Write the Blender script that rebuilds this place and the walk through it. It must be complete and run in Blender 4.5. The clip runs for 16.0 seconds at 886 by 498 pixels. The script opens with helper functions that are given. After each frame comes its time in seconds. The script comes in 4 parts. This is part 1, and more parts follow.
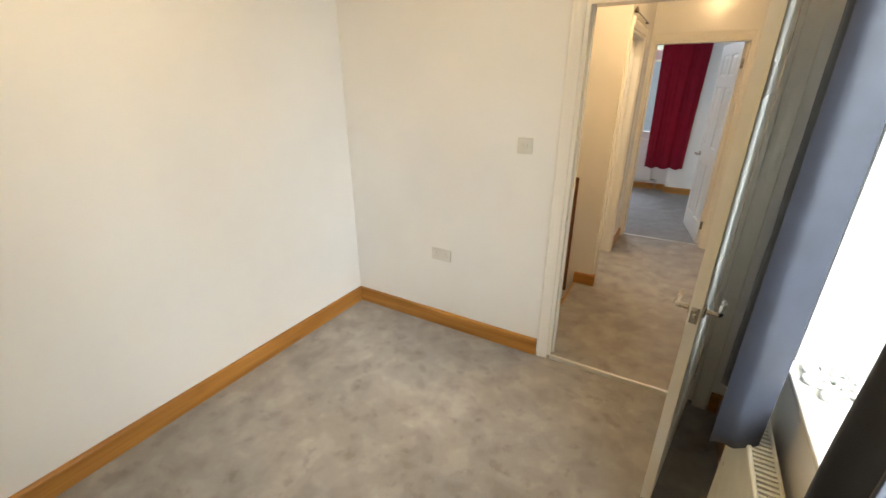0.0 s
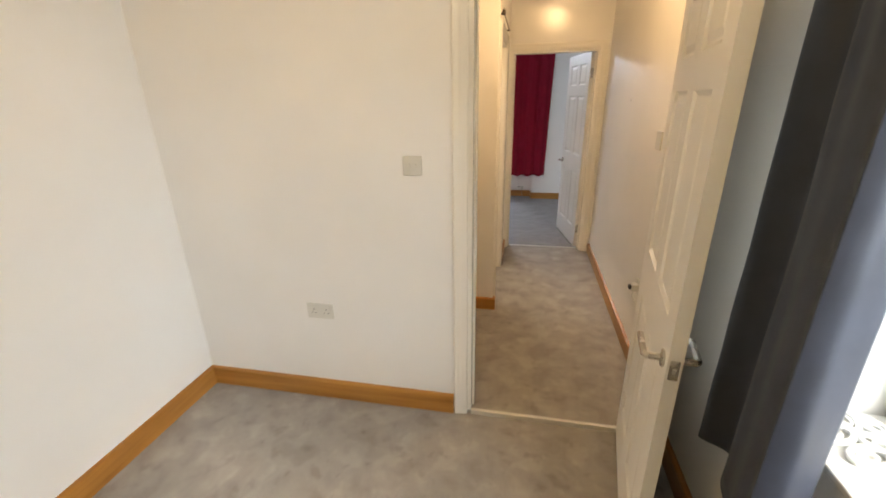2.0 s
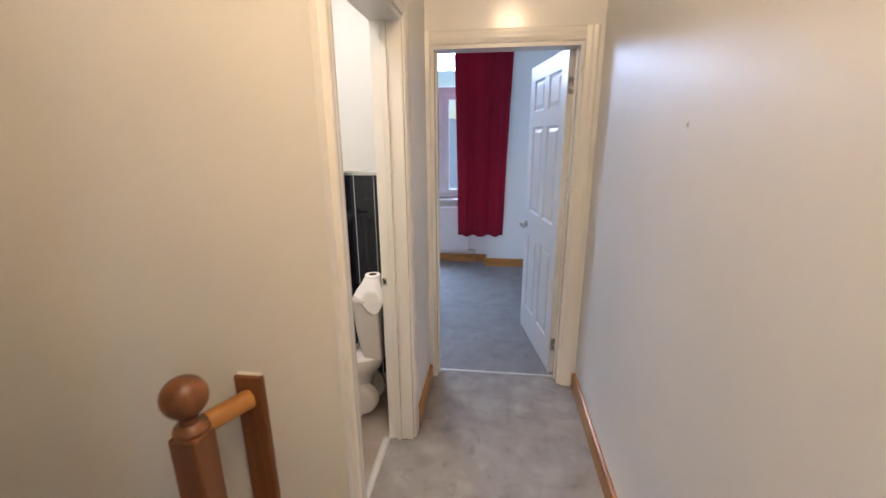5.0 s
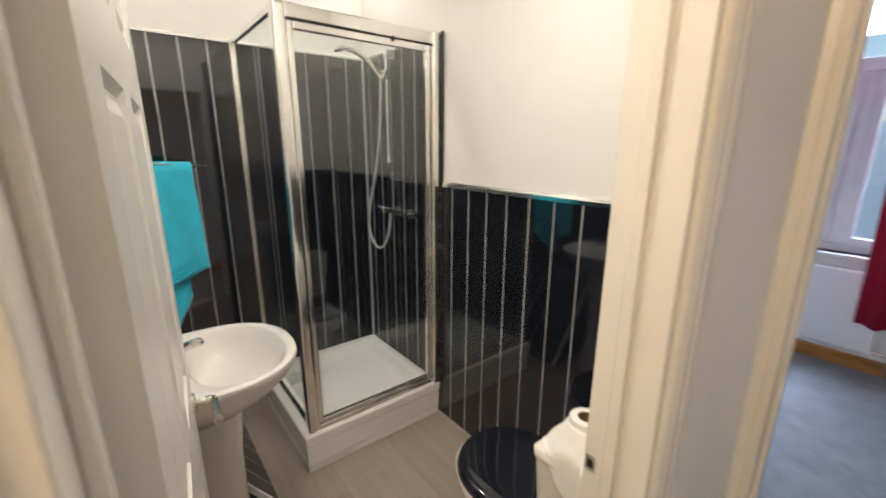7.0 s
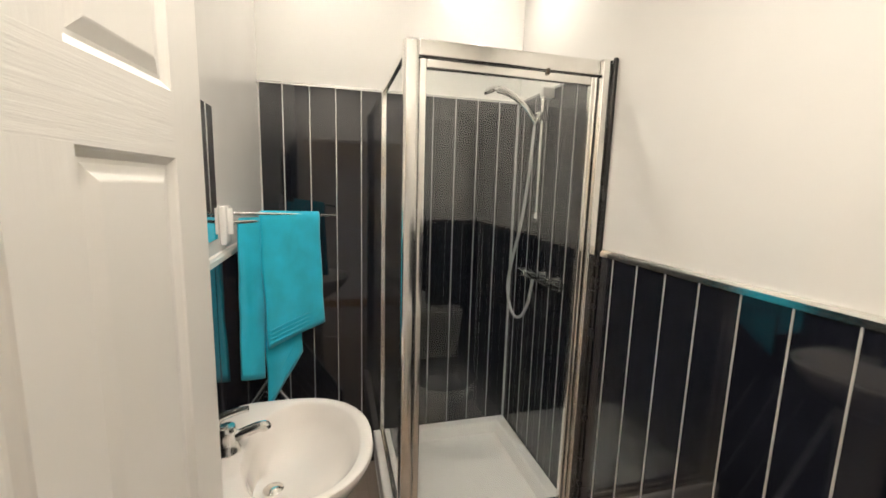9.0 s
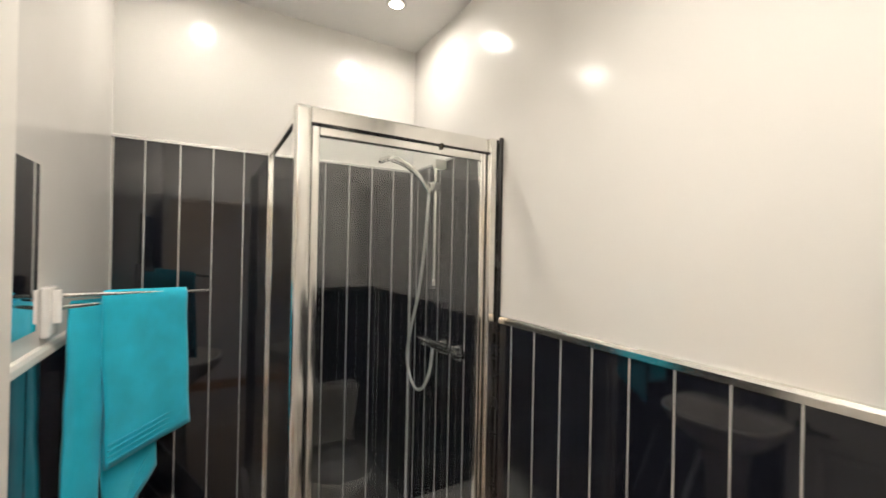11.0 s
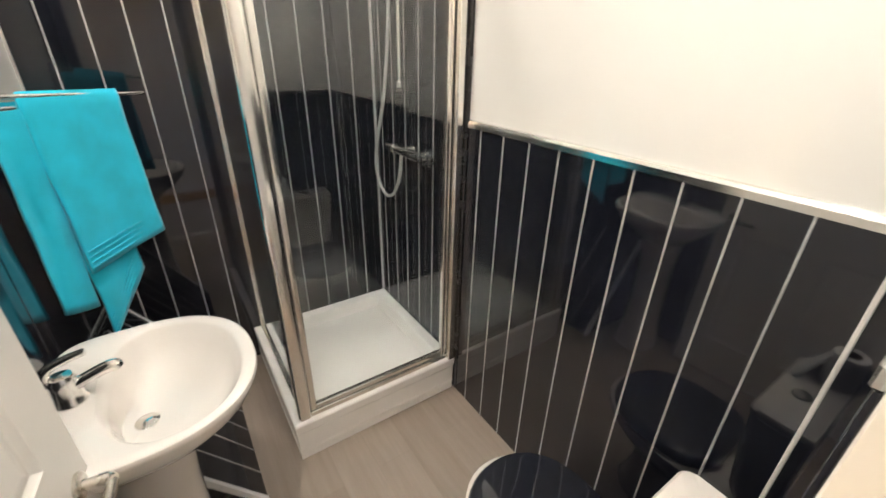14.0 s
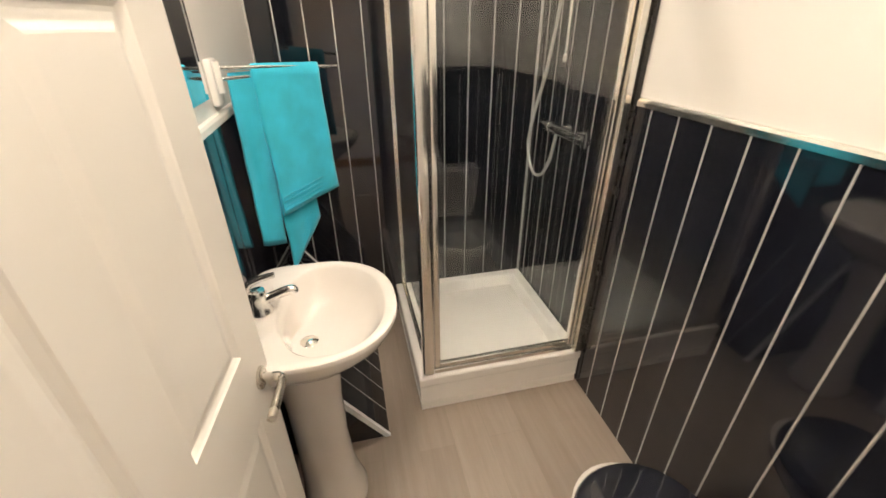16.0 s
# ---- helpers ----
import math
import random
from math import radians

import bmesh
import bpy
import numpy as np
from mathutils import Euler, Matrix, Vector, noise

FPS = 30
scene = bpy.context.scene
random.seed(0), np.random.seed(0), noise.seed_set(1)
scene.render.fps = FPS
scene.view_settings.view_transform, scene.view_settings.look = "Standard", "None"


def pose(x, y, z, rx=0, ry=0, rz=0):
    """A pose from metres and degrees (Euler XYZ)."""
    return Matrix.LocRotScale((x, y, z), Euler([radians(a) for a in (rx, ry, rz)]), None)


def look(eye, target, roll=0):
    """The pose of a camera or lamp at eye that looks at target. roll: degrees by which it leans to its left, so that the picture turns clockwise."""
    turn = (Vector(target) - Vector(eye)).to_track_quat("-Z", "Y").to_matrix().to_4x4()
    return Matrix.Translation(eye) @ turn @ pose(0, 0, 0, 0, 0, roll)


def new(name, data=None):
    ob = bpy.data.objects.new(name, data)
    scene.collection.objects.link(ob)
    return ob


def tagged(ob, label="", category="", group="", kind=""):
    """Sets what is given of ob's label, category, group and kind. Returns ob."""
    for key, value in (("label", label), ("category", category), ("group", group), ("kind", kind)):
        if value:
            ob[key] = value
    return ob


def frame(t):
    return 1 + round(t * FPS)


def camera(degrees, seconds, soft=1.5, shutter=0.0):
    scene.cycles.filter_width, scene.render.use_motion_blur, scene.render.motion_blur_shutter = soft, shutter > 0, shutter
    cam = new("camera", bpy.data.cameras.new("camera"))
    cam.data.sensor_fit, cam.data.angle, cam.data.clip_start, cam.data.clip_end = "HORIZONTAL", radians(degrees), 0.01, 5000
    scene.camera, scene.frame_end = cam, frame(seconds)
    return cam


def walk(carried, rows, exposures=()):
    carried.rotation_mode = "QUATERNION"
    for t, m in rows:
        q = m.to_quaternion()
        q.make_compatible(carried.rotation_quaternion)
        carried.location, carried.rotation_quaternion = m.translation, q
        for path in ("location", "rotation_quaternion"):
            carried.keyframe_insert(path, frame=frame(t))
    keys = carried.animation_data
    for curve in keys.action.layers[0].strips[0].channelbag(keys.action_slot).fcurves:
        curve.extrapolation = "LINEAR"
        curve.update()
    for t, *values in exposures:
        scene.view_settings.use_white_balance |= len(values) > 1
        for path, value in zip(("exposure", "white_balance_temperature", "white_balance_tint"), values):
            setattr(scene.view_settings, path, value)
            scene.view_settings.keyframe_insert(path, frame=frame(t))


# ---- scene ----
cam = camera(94.9, 16.0, 1.5, 0.4)
PATH = [
    (0, (0.009, -0.044, 1.617), (-0.927, 1.552, 0.856), -0.1),
    (0.5, (-0.064, -0.041, 1.627), (-0.882, 1.604, 0.838), -0.0),
    (1, (-0.149, -0.004, 1.61), (-0.839, 1.706, 0.833), -0.5),
    (1.5, (-0.216, 0.144, 1.588), (-0.757, 1.918, 0.84), -0.9),
    (2, (-0.266, 0.417, 1.567), (-0.645, 2.253, 0.871), -1.1),
    (2.5, (-0.275, 0.71, 1.547), (-0.489, 2.594, 0.911), -1.0),
    (3, (-0.263, 1.064, 1.545), (-0.332, 2.979, 0.974), -1.2),
    (5.5, (-0.076, 2.709, 1.488), (-0.482, 4.596, 0.963), 0.3),
    (6, (-0.076, 2.995, 1.475), (-0.843, 4.766, 0.95), 0.3),
    (6.5, (-0.139, 3.263, 1.479), (-1.308, 4.801, 0.965), 0.1),
    (7, (-0.216, 3.46, 1.494), (-1.742, 4.654, 0.998), 0.2),
    (7.5, (-0.283, 3.632, 1.505), (-2.058, 4.428, 1.039), 0.0),
    (8, (-0.378, 3.717, 1.511), (-2.275, 4.201, 1.098), -0.0),
    (10.5, (-0.583, 3.759, 1.56), (-2.427, 4.535, 1.566), 1.3),
    (11, (-0.586, 3.751, 1.563), (-2.32, 4.748, 1.569), 1.2),
    (11.5, (-0.584, 3.755, 1.562), (-2.211, 4.916, 1.505), 0.9),
    (12, (-0.582, 3.761, 1.557), (-2.118, 5.03, 1.377), 0.8),
    (12.5, (-0.58, 3.772, 1.545), (-2.057, 5.076, 1.201), 0.6),
    (13, (-0.575, 3.775, 1.545), (-2.023, 5.048, 1.012), 0.6),
    (13.5, (-0.579, 3.777, 1.543), (-2.034, 4.946, 0.824), 0.9),
    (14, (-0.597, 3.771, 1.545), (-2.077, 4.789, 0.666), 1.4),
    (14.5, (-0.615, 3.763, 1.538), (-2.128, 4.613, 0.544), 2.0),
    (15, (-0.614, 3.765, 1.537), (-2.17, 4.453, 0.486), 1.8),
    (15.5, (-0.606, 3.766, 1.538), (-2.231, 4.295, 0.499), 0.9),
    (16, (-0.589, 3.758, 1.529), (-2.297, 4.156, 0.566), -0.4),
]
walk(cam, [(t, look(eye, target, roll)) for t, eye, target, roll in PATH],
     [(0.0, 0.10, 7900, 9), (1.5, 0.02, 7550, 11), (2.0, 0.04, 8100, 12), (2.5, 0.30, 8500, 13), (3.0, 0.10, 8300, 14), (5.3, 0.2, 5800, 13), (6.3, 0.18, 5750, 12), (7.0, 0.28, 6250, 10), (7.5, 0.3, 6300, 10), (8.2, 0.30, 6350, 10), (10.5, 0.13, 6300, 11), (12.5, 0.3, 6050, 10), (13.5, 0.56, 6050, 10), (14.5, 0.72, 6350, 10), (15.5, 0.76, 6850, 12), (16.0, 0.72, 6950, 13)])

# ---- light and exposure ----
world = bpy.data.worlds.new("sky")
scene.world = world
world.use_nodes = True
wn = world.node_tree.nodes
sky = wn.new("ShaderNodeTexSky")
sky.sky_type = "NISHITA"
sky.sun_disc = False
sky.sun_elevation = radians(28)
sky.sun_rotation = radians(200)
wn["Background"].inputs["Strength"].default_value = 0.10
world.node_tree.links.new(sky.outputs[0], wn["Background"].inputs["Color"])

sun_data = bpy.data.lights.new("sun", "SUN")
sun_data.energy, sun_data.angle, sun_data.color = 1.5, radians(12), (1.0, 0.96, 0.9)
sun = new("sun", sun_data)
sun.matrix_world = pose(0, 0, 20, 55, 0, 70)


def lamp(name, kind, energy, color, m, size=0.1, size_y=None, spread=None):
    data = bpy.data.lights.new(name, kind)
    data.energy, data.color = energy, color
    if kind == "AREA":
        data.shape = "RECTANGLE" if size_y else "DISK"
        data.size = size
        if size_y:
            data.size_y = size_y
        if spread:
            data.spread = radians(spread)
    else:
        data.shadow_soft_size = size
    ob = new(name, data)
    ob.matrix_world = m
    return ob


WARM, TUNGSTEN, DAY = (1.0, 0.90, 0.77), (1.0, 0.715, 0.425), (0.64, 0.80, 1.0)
H = 2.65
SPOTS = [(-2.26, 4.45), (-2.27, 3.70), (-0.98, 4.22), (-1.02, 3.70)]
for sx, sy in SPOTS:
    lamp("spot_lamp", "AREA", (3.6 if sy > 4 else 2.7) if sx < -2 else 4.2 if sy > 4 else 7.6, WARM, pose(sx, sy, H - 0.02), 0.06, None, 172 if sx < -2 else 140)
lamp("hall_lamp", "POINT", 29.0, TUNGSTEN, pose(0.02, 2.66, H - 0.10), 0.07)
lamp("bedroom_lamp", "POINT", 22.0, (1.0, 0.75, 0.40), pose(-0.88, 0.60, H - 0.32), 0.07)
lamp("window_light_near", "AREA", 205.0, DAY, pose(2.4, -0.75, 2.35, 0, 66, -26), 2.4, 2.2, 140)
lamp("window_light_far", "AREA", 310.0, (0.60, 0.73, 1.0), pose(-1.0, 8.25, 2.95, -58, 0, 0), 2.2, 1.3)


# ---- materials ----
def mat(name):
    m = bpy.data.materials.new(name)
    m.use_nodes = True
    nt = m.node_tree
    return m, nt, nt.nodes["Principled BSDF"]


def link(nt, a, b):
    nt.links.new(a, b)


def coords(nt, scale=(1, 1, 1)):
    tc = nt.nodes.new("ShaderNodeNewGeometry")
    mp = nt.nodes.new("ShaderNodeMapping")
    mp.inputs["Scale"].default_value = scale
    link(nt, tc.outputs["Position"], mp.inputs["Vector"])
    return mp.outputs["Vector"]


def noise_tex(nt, vec, scale, detail=3.0, rough=0.5):
    n = nt.nodes.new("ShaderNodeTexNoise")
    n.inputs["Scale"].default_value = scale
    n.inputs["Detail"].default_value = detail
    n.inputs["Roughness"].default_value = rough
    link(nt, vec, n.inputs["Vector"])
    return n.outputs["Fac"]


def ramp(nt, fac, *stops):
    r = nt.nodes.new("ShaderNodeValToRGB")
    els = r.color_ramp.elements
    els[0].position, els[0].color = stops[0][0], (*stops[0][1], 1)
    els[1].position, els[1].color = stops[-1][0], (*stops[-1][1], 1)
    for p, c in stops[1:-1]:
        e = els.new(p)
        e.color = (*c, 1)
    link(nt, fac, r.inputs["Fac"])
    return r.outputs["Color"]


def bump(nt, bsdf, height, strength, distance=0.002):
    b = nt.nodes.new("ShaderNodeBump")
    b.inputs["Strength"].default_value = strength
    b.inputs["Distance"].default_value = distance
    link(nt, height, b.inputs["Height"])
    link(nt, b.outputs["Normal"], bsdf.inputs["Normal"])


def mapr(nt, fac, lo, hi):
    n = nt.nodes.new("ShaderNodeMapRange")
    n.inputs["To Min"].default_value, n.inputs["To Max"].default_value = lo, hi
    link(nt, fac, n.inputs["Value"])
    return n.outputs["Result"]


def tint(c, f):
    return tuple(min(1.0, v * f) for v in c)


def painted(name, color, rough=0.35, relief=0.12, vary=0.04, fine=90):
    m, nt, b = mat(name)
    v = coords(nt)
    big = noise_tex(nt, v, 1.6, 4)
    link(nt, ramp(nt, big, (0.3, tint(color, 1 - vary)), (0.7, tint(color, 1 + vary * 0.5))), b.inputs["Base Color"])
    link(nt, mapr(nt, noise_tex(nt, v, 7, 3), rough - 0.05, rough + 0.07), b.inputs["Roughness"])
    bump(nt, b, noise_tex(nt, v, fine, 4, 0.6), relief, 0.003)
    return m


def wood(name, axis, dark, light, rough=0.32):
    m, nt, b = mat(name)
    s = [26.0, 26.0, 26.0]
    s[axis] = 1.3
    v = coords(nt, s)
    grain = noise_tex(nt, v, 1.0, 6, 0.6)
    s2 = [7.0, 7.0, 7.0]
    s2[axis] = 2.2
    blot = noise_tex(nt, coords(nt, s2), 1.0, 3)
    mix = nt.nodes.new("ShaderNodeMix")
    mix.data_type = "RGBA"
    mix.blend_type = "MULTIPLY"
    mix.inputs["Factor"].default_value = 0.75
    link(nt, ramp(nt, grain, (0.3, dark), (0.68, light)), mix.inputs["A"])
    link(nt, ramp(nt, blot, (0.28, (0.50, 0.40, 0.30)), (0.40, (0.9, 0.86, 0.8)), (0.7, (1, 1, 1))), mix.inputs["B"])
    link(nt, mix.outputs["Result"], b.inputs["Base Color"])
    b.inputs["Roughness"].default_value = rough
    bump(nt, b, grain, 0.15)
    return m


def carpet(name, dark, mid, light):
    m, nt, b = mat(name)
    v = coords(nt)
    warp = nt.nodes.new("ShaderNodeTexNoise")
    warp.inputs["Scale"].default_value = 5.0
    link(nt, v, warp.inputs["Vector"])
    off = nt.nodes.new("ShaderNodeVectorMath")
    off.operation = "MULTIPLY_ADD"
    off.inputs[1].default_value = (0.06, 0.06, 0.0)
    link(nt, warp.outputs["Color"], off.inputs[0])
    link(nt, v, off.inputs[2])
    big = noise_tex(nt, off.outputs[0], 7.0, 2.2, 0.5)
    fib = noise_tex(nt, v, 420, 3, 0.7)
    mixn = nt.nodes.new("ShaderNodeMix")
    mixn.data_type = "RGBA"
    mixn.blend_type = "OVERLAY"
    mixn.inputs["Factor"].default_value = 0.35
    link(nt, ramp(nt, big, (0.34, dark), (0.47, mid), (0.53, mid), (0.64, light)), mixn.inputs["A"])
    link(nt, fib, mixn.inputs["B"])
    dabs = nt.nodes.new("ShaderNodeMix")
    dabs.data_type = "RGBA"
    dabs.blend_type = "MULTIPLY"
    dabs.inputs["Factor"].default_value = 1.0
    fine = noise_tex(nt, off.outputs[0], 13.0, 3.0, 0.55)
    link(nt, mixn.outputs["Result"], dabs.inputs["A"])
    link(nt, ramp(nt, fine, (0.31, (0.79, 0.78, 0.775)), (0.41, (0.97, 0.97, 0.97)), (0.60, (1, 1, 1)), (0.70, (1.1, 1.1, 1.1))), dabs.inputs["B"])
    link(nt, dabs.outputs["Result"], b.inputs["Base Color"])
    b.inputs["Roughness"].default_value = 0.95
    b.inputs["Specular IOR Level"].default_value = 0.1
    b.inputs["Sheen Weight"].default_value = 0.25
    add = nt.nodes.new("ShaderNodeMath")
    add.operation = "MULTIPLY_ADD"
    add.inputs[1].default_value = 0.6
    link(nt, noise_tex(nt, v, 14, 4), add.inputs[0])
    link(nt, fib, add.inputs[2])
    bump(nt, b, add.outputs[0], 0.6, 0.006)
    return m


def simple(name, color, rough=0.4, metal=0.0, coat=0.0, relief=0.0, fine=200, vary=0.06, smudged=True, specular=0.5):
    m, nt, b = mat(name)
    v = coords(nt)
    link(nt, ramp(nt, noise_tex(nt, v, 9, 4), (0.3, tint(color, 1 - vary)), (0.7, tint(color, 1 + vary))), b.inputs["Base Color"])
    b.inputs["Roughness"].default_value = rough
    b.inputs["Specular IOR Level"].default_value = specular
    if smudged:
        link(nt, mapr(nt, noise_tex(nt, v, 22, 3), max(0.01, rough * 0.75), rough * 1.3), b.inputs["Roughness"])
    b.inputs["Metallic"].default_value = metal
    b.inputs["Coat Weight"].default_value = coat
    b.inputs["Coat Roughness"].default_value = 0.05
    if relief:
        bump(nt, b, noise_tex(nt, v, fine, 3), relief, 0.002)
    return m


def fabric(name, color, weave=900, rough=0.85, through_light=0.0, vary=0.12, sheen=0.3):
    m, nt, b = mat(name)
    v = coords(nt)
    link(nt, ramp(nt, noise_tex(nt, v, 12, 4), (0.3, tint(color, 1 - vary)), (0.7, tint(color, 1 + vary))), b.inputs["Base Color"])
    b.inputs["Roughness"].default_value = rough
    b.inputs["Sheen Weight"].default_value = sheen
    bump(nt, b, noise_tex(nt, v, weave, 2), 0.35, 0.002)
    if through_light:
        tr = nt.nodes.new("ShaderNodeBsdfTranslucent")
        tr.inputs["Color"].default_value = (*color, 1)
        mx = nt.nodes.new("ShaderNodeMixShader")
        mx.inputs["Fac"].default_value = through_light
        link(nt, b.outputs[0], mx.inputs[1])
        link(nt, tr.outputs[0], mx.inputs[2])
        link(nt, mx.outputs[0], nt.nodes["Material Output"].inputs["Surface"])
    return m


def clear_glass(name, color=(0.95, 0.98, 0.97)):
    m, nt, b = mat(name)
    b.inputs["Base Color"].default_value = (*color, 1)
    b.inputs["Roughness"].default_value = 0.0
    b.inputs["Transmission Weight"].default_value = 1.0
    b.inputs["IOR"].default_value = 1.58
    return m


def glow(name, color, strength):
    m, nt, b = mat(name)
    b.inputs["Base Color"].default_value = (0.9, 0.9, 0.9, 1)
    b.inputs["Emission Color"].default_value = (*color, 1)
    b.inputs["Emission Strength"].default_value = strength
    return m


def vinyl_planks(name):
    m, nt, b = mat(name)
    br = nt.nodes.new("ShaderNodeTexBrick")
    br.offset = 0.37
    br.inputs["Scale"].default_value = 1.0
    br.inputs["Brick Width"].default_value = 1.2
    br.inputs["Row Height"].default_value = 0.15
    br.inputs["Mortar Size"].default_value = 0.0012
    br.inputs["Color1"].default_value = (0.36, 0.30, 0.25, 1)
    br.inputs["Color2"].default_value = (0.300, 0.246, 0.203, 1)
    br.inputs["Mortar"].default_value = (0.305, 0.253, 0.21, 1)
    link(nt, coords(nt), br.inputs["Vector"])
    grain = noise_tex(nt, coords(nt, (2.2, 26, 26)), 1.0, 6, 0.62)
    mx = nt.nodes.new("ShaderNodeMix")
    mx.data_type = "RGBA"
    mx.blend_type = "MULTIPLY"
    mx.inputs["Factor"].default_value = 0.8
    link(nt, br.outputs["Color"], mx.inputs["A"])
    link(nt, ramp(nt, grain, (0.3, (0.78, 0.76, 0.74)), (0.65, (1.0, 1.0, 1.0))), mx.inputs["B"])
    link(nt, mx.outputs["Result"], b.inputs["Base Color"])
    link(nt, mapr(nt, grain, 0.32, 0.5), b.inputs["Roughness"])
    bump(nt, b, grain, 0.08)
    return m


M_WALL = painted("satin cream wall paint", (0.80, 0.775, 0.73), 0.44)
M_BATHWALL = painted("satin bathroom wall paint", (0.80, 0.785, 0.75), 0.17, 0.04)
M_WALL_COOL = painted("white bedroom wall paint", (0.80, 0.79, 0.775), 0.45)
M_CEIL = painted("matt white ceiling paint", (0.78, 0.77, 0.75), 0.7)
M_TRIM = painted("white gloss trim paint", (0.80, 0.775, 0.72), 0.22, 0.05, 0.03)
M_PINE_X = wood("varnished pine along x", 0, (0.30, 0.124, 0.024), (0.48, 0.225, 0.055))
M_PINE_Y = wood("varnished pine along y", 1, (0.30, 0.124, 0.024), (0.48, 0.225, 0.055))
# newels stand out of the light; that shade is put into this darker colour
M_PINE_Z = wood("pine upright with shade in its colour", 2, (0.13, 0.048, 0.018), (0.25, 0.095, 0.035), 0.3)
M_CARPET = carpet("grey crushed pile carpet", (0.262, 0.239, 0.222), (0.314, 0.289, 0.269), (0.364, 0.336, 0.314))
M_CARPET_FAR = carpet("blue grey carpet", (0.195, 0.195, 0.20), (0.22, 0.22, 0.225), (0.245, 0.245, 0.25))
M_VINYL = vinyl_planks("grey oak vinyl")
M_BLACK = simple("black gloss wall panel", (0.0085, 0.0098, 0.0160), 0.055, 0.0, 0.0, 0.0, 200, 0.25, True, 0.84)
M_BLACK_TRIM = simple("black plastic trim", (0.012, 0.012, 0.013), 0.25)
M_CHROME = simple("polished chrome", (0.86, 0.85, 0.82), 0.15, 1.0)
M_STEEL = simple("satin steel", (0.58, 0.55, 0.50), 0.26, 1.0)
M_STRIP = simple("silver panel strip", (0.80, 0.795, 0.78), 0.27, 0.58, 0.0, 0.0, 200, 0.03, False)
M_BRUSHED = simple("dull aluminium strip", (0.62, 0.61, 0.58), 0.5, 0.6)
M_DARK_METAL = simple("dark bronze metal", (0.07, 0.055, 0.04), 0.35, 0.8)
M_CERAMIC = simple("white glazed ceramic", (0.71, 0.675, 0.635), 0.10, 0.0, 0.5, 0.0, 200, 0.02)
M_ACRYLIC = simple("white acrylic", (0.87, 0.85, 0.82), 0.22, 0.0, 0.2, 0.0, 200, 0.02)
M_PLASTIC = simple("white plastic", (0.62, 0.61, 0.57), 0.3)
M_PVC = simple("white pvc window frame", (0.74, 0.75, 0.76), 0.3)
M_SOCKET_DARK = simple("dark slot", (0.03, 0.03, 0.03), 0.5)
M_TOWEL = fabric("turquoise terry towel", (0.012, 0.50, 0.70), 500, 0.95)
M_RED = fabric("crimson curtain", (0.30, 0.002, 0.024), 700, 0.9, 0.22, 0.12, 0.0)
M_GREY = fabric("slate grey curtain", (0.027, 0.033, 0.052), 700, 0.55, 0.04, 0.15, 0.05)
M_PAPER = fabric("white toilet paper", (0.82, 0.80, 0.77), 600, 0.9, 0.1, 0.02, 0.0)
M_CARD = simple("brown cardboard", (0.20, 0.13, 0.08), 0.9)
M_GLASS = clear_glass("shower glass", (0.93, 0.96, 0.95))
M_PANE = clear_glass("window glass")
M_MIRROR = simple("mirror silver", (0.9, 0.9, 0.9), 0.01, 1.0, 0, 0, 200, 0.0)
M_RAD = simple("cream radiator enamel", (0.70, 0.67, 0.55), 0.3)
M_LACE = simple("cream plastic ornament", (0.78, 0.78, 0.76), 0.4)
M_LENS = glow("lit lamp lens", (1.0, 0.90, 0.74), 30.0)
# distance haze is painted in as a pale bluish base colour
M_HILL = simple("distant land with bluish haze in its colour", (0.38, 0.48, 0.56), 1.0, vary=0.2)


# ---- building helpers ----
def mesh_of(bm, name, material, smooth=False):
    bmesh.ops.recalc_face_normals(bm, faces=bm.faces)
    me = bpy.data.meshes.new(name)
    bm.to_mesh(me)
    bm.free()
    me.materials.append(material)
    if smooth:
        for p in me.polygons:
            p.use_smooth = True
    return me


def soft_edges(me, degrees=40):
    me.set_sharp_from_angle(angle=radians(degrees))


def part(name, bm, material, parent=None, label="", smooth=False):
    me = mesh_of(bm, name, material, smooth)
    if smooth:
        soft_edges(me)
    ob = new(name, me)
    if parent is not None:
        ob.parent = parent
        if parent.parent is not None:
            ob.matrix_parent_inverse = parent.matrix_basis.inverted()
    return tagged(ob, label)


def thing(name, m, label, category, group="", kind=""):
    ob = new(name)
    ob.empty_display_size = 0.1
    ob.matrix_world = m
    return tagged(ob, label, category, group, kind)


def box(bm, x0, y0, z0, x1, y1, z1, bevel=0.0, segments=1):
    r = bmesh.ops.create_cube(bm, size=1.0)
    for v in r["verts"]:
        v.co = Vector((x0 + (v.co.x + 0.5) * (x1 - x0), y0 + (v.co.y + 0.5) * (y1 - y0), z0 + (v.co.z + 0.5) * (z1 - z0)))
    if bevel:
        edges = list({e for v in r["verts"] for e in v.link_edges})
        bmesh.ops.bevel(bm, geom=edges, offset=bevel, segments=segments, affect="EDGES", profile=0.5)
    return bm


def boxed(x0, y0, z0, x1, y1, z1, bevel=0.0, segments=1):
    return box(bmesh.new(), x0, y0, z0, x1, y1, z1, bevel, segments)


def loft(rings, close_start=True, close_end=True, bm=None):
    """Rings of equal length, joined in order; each ring is closed."""
    bm = bm or bmesh.new()
    vs = [[bm.verts.new(p) for p in ring] for ring in rings]
    n = len(rings[0])
    for a, b in zip(vs, vs[1:]):
        for i in range(n):
            bm.faces.new((a[i], a[(i + 1) % n], b[(i + 1) % n], b[i]))
    if close_start:
        bm.faces.new(vs[0][::-1])
    if close_end:
        bm.faces.new(vs[-1])
    return bm


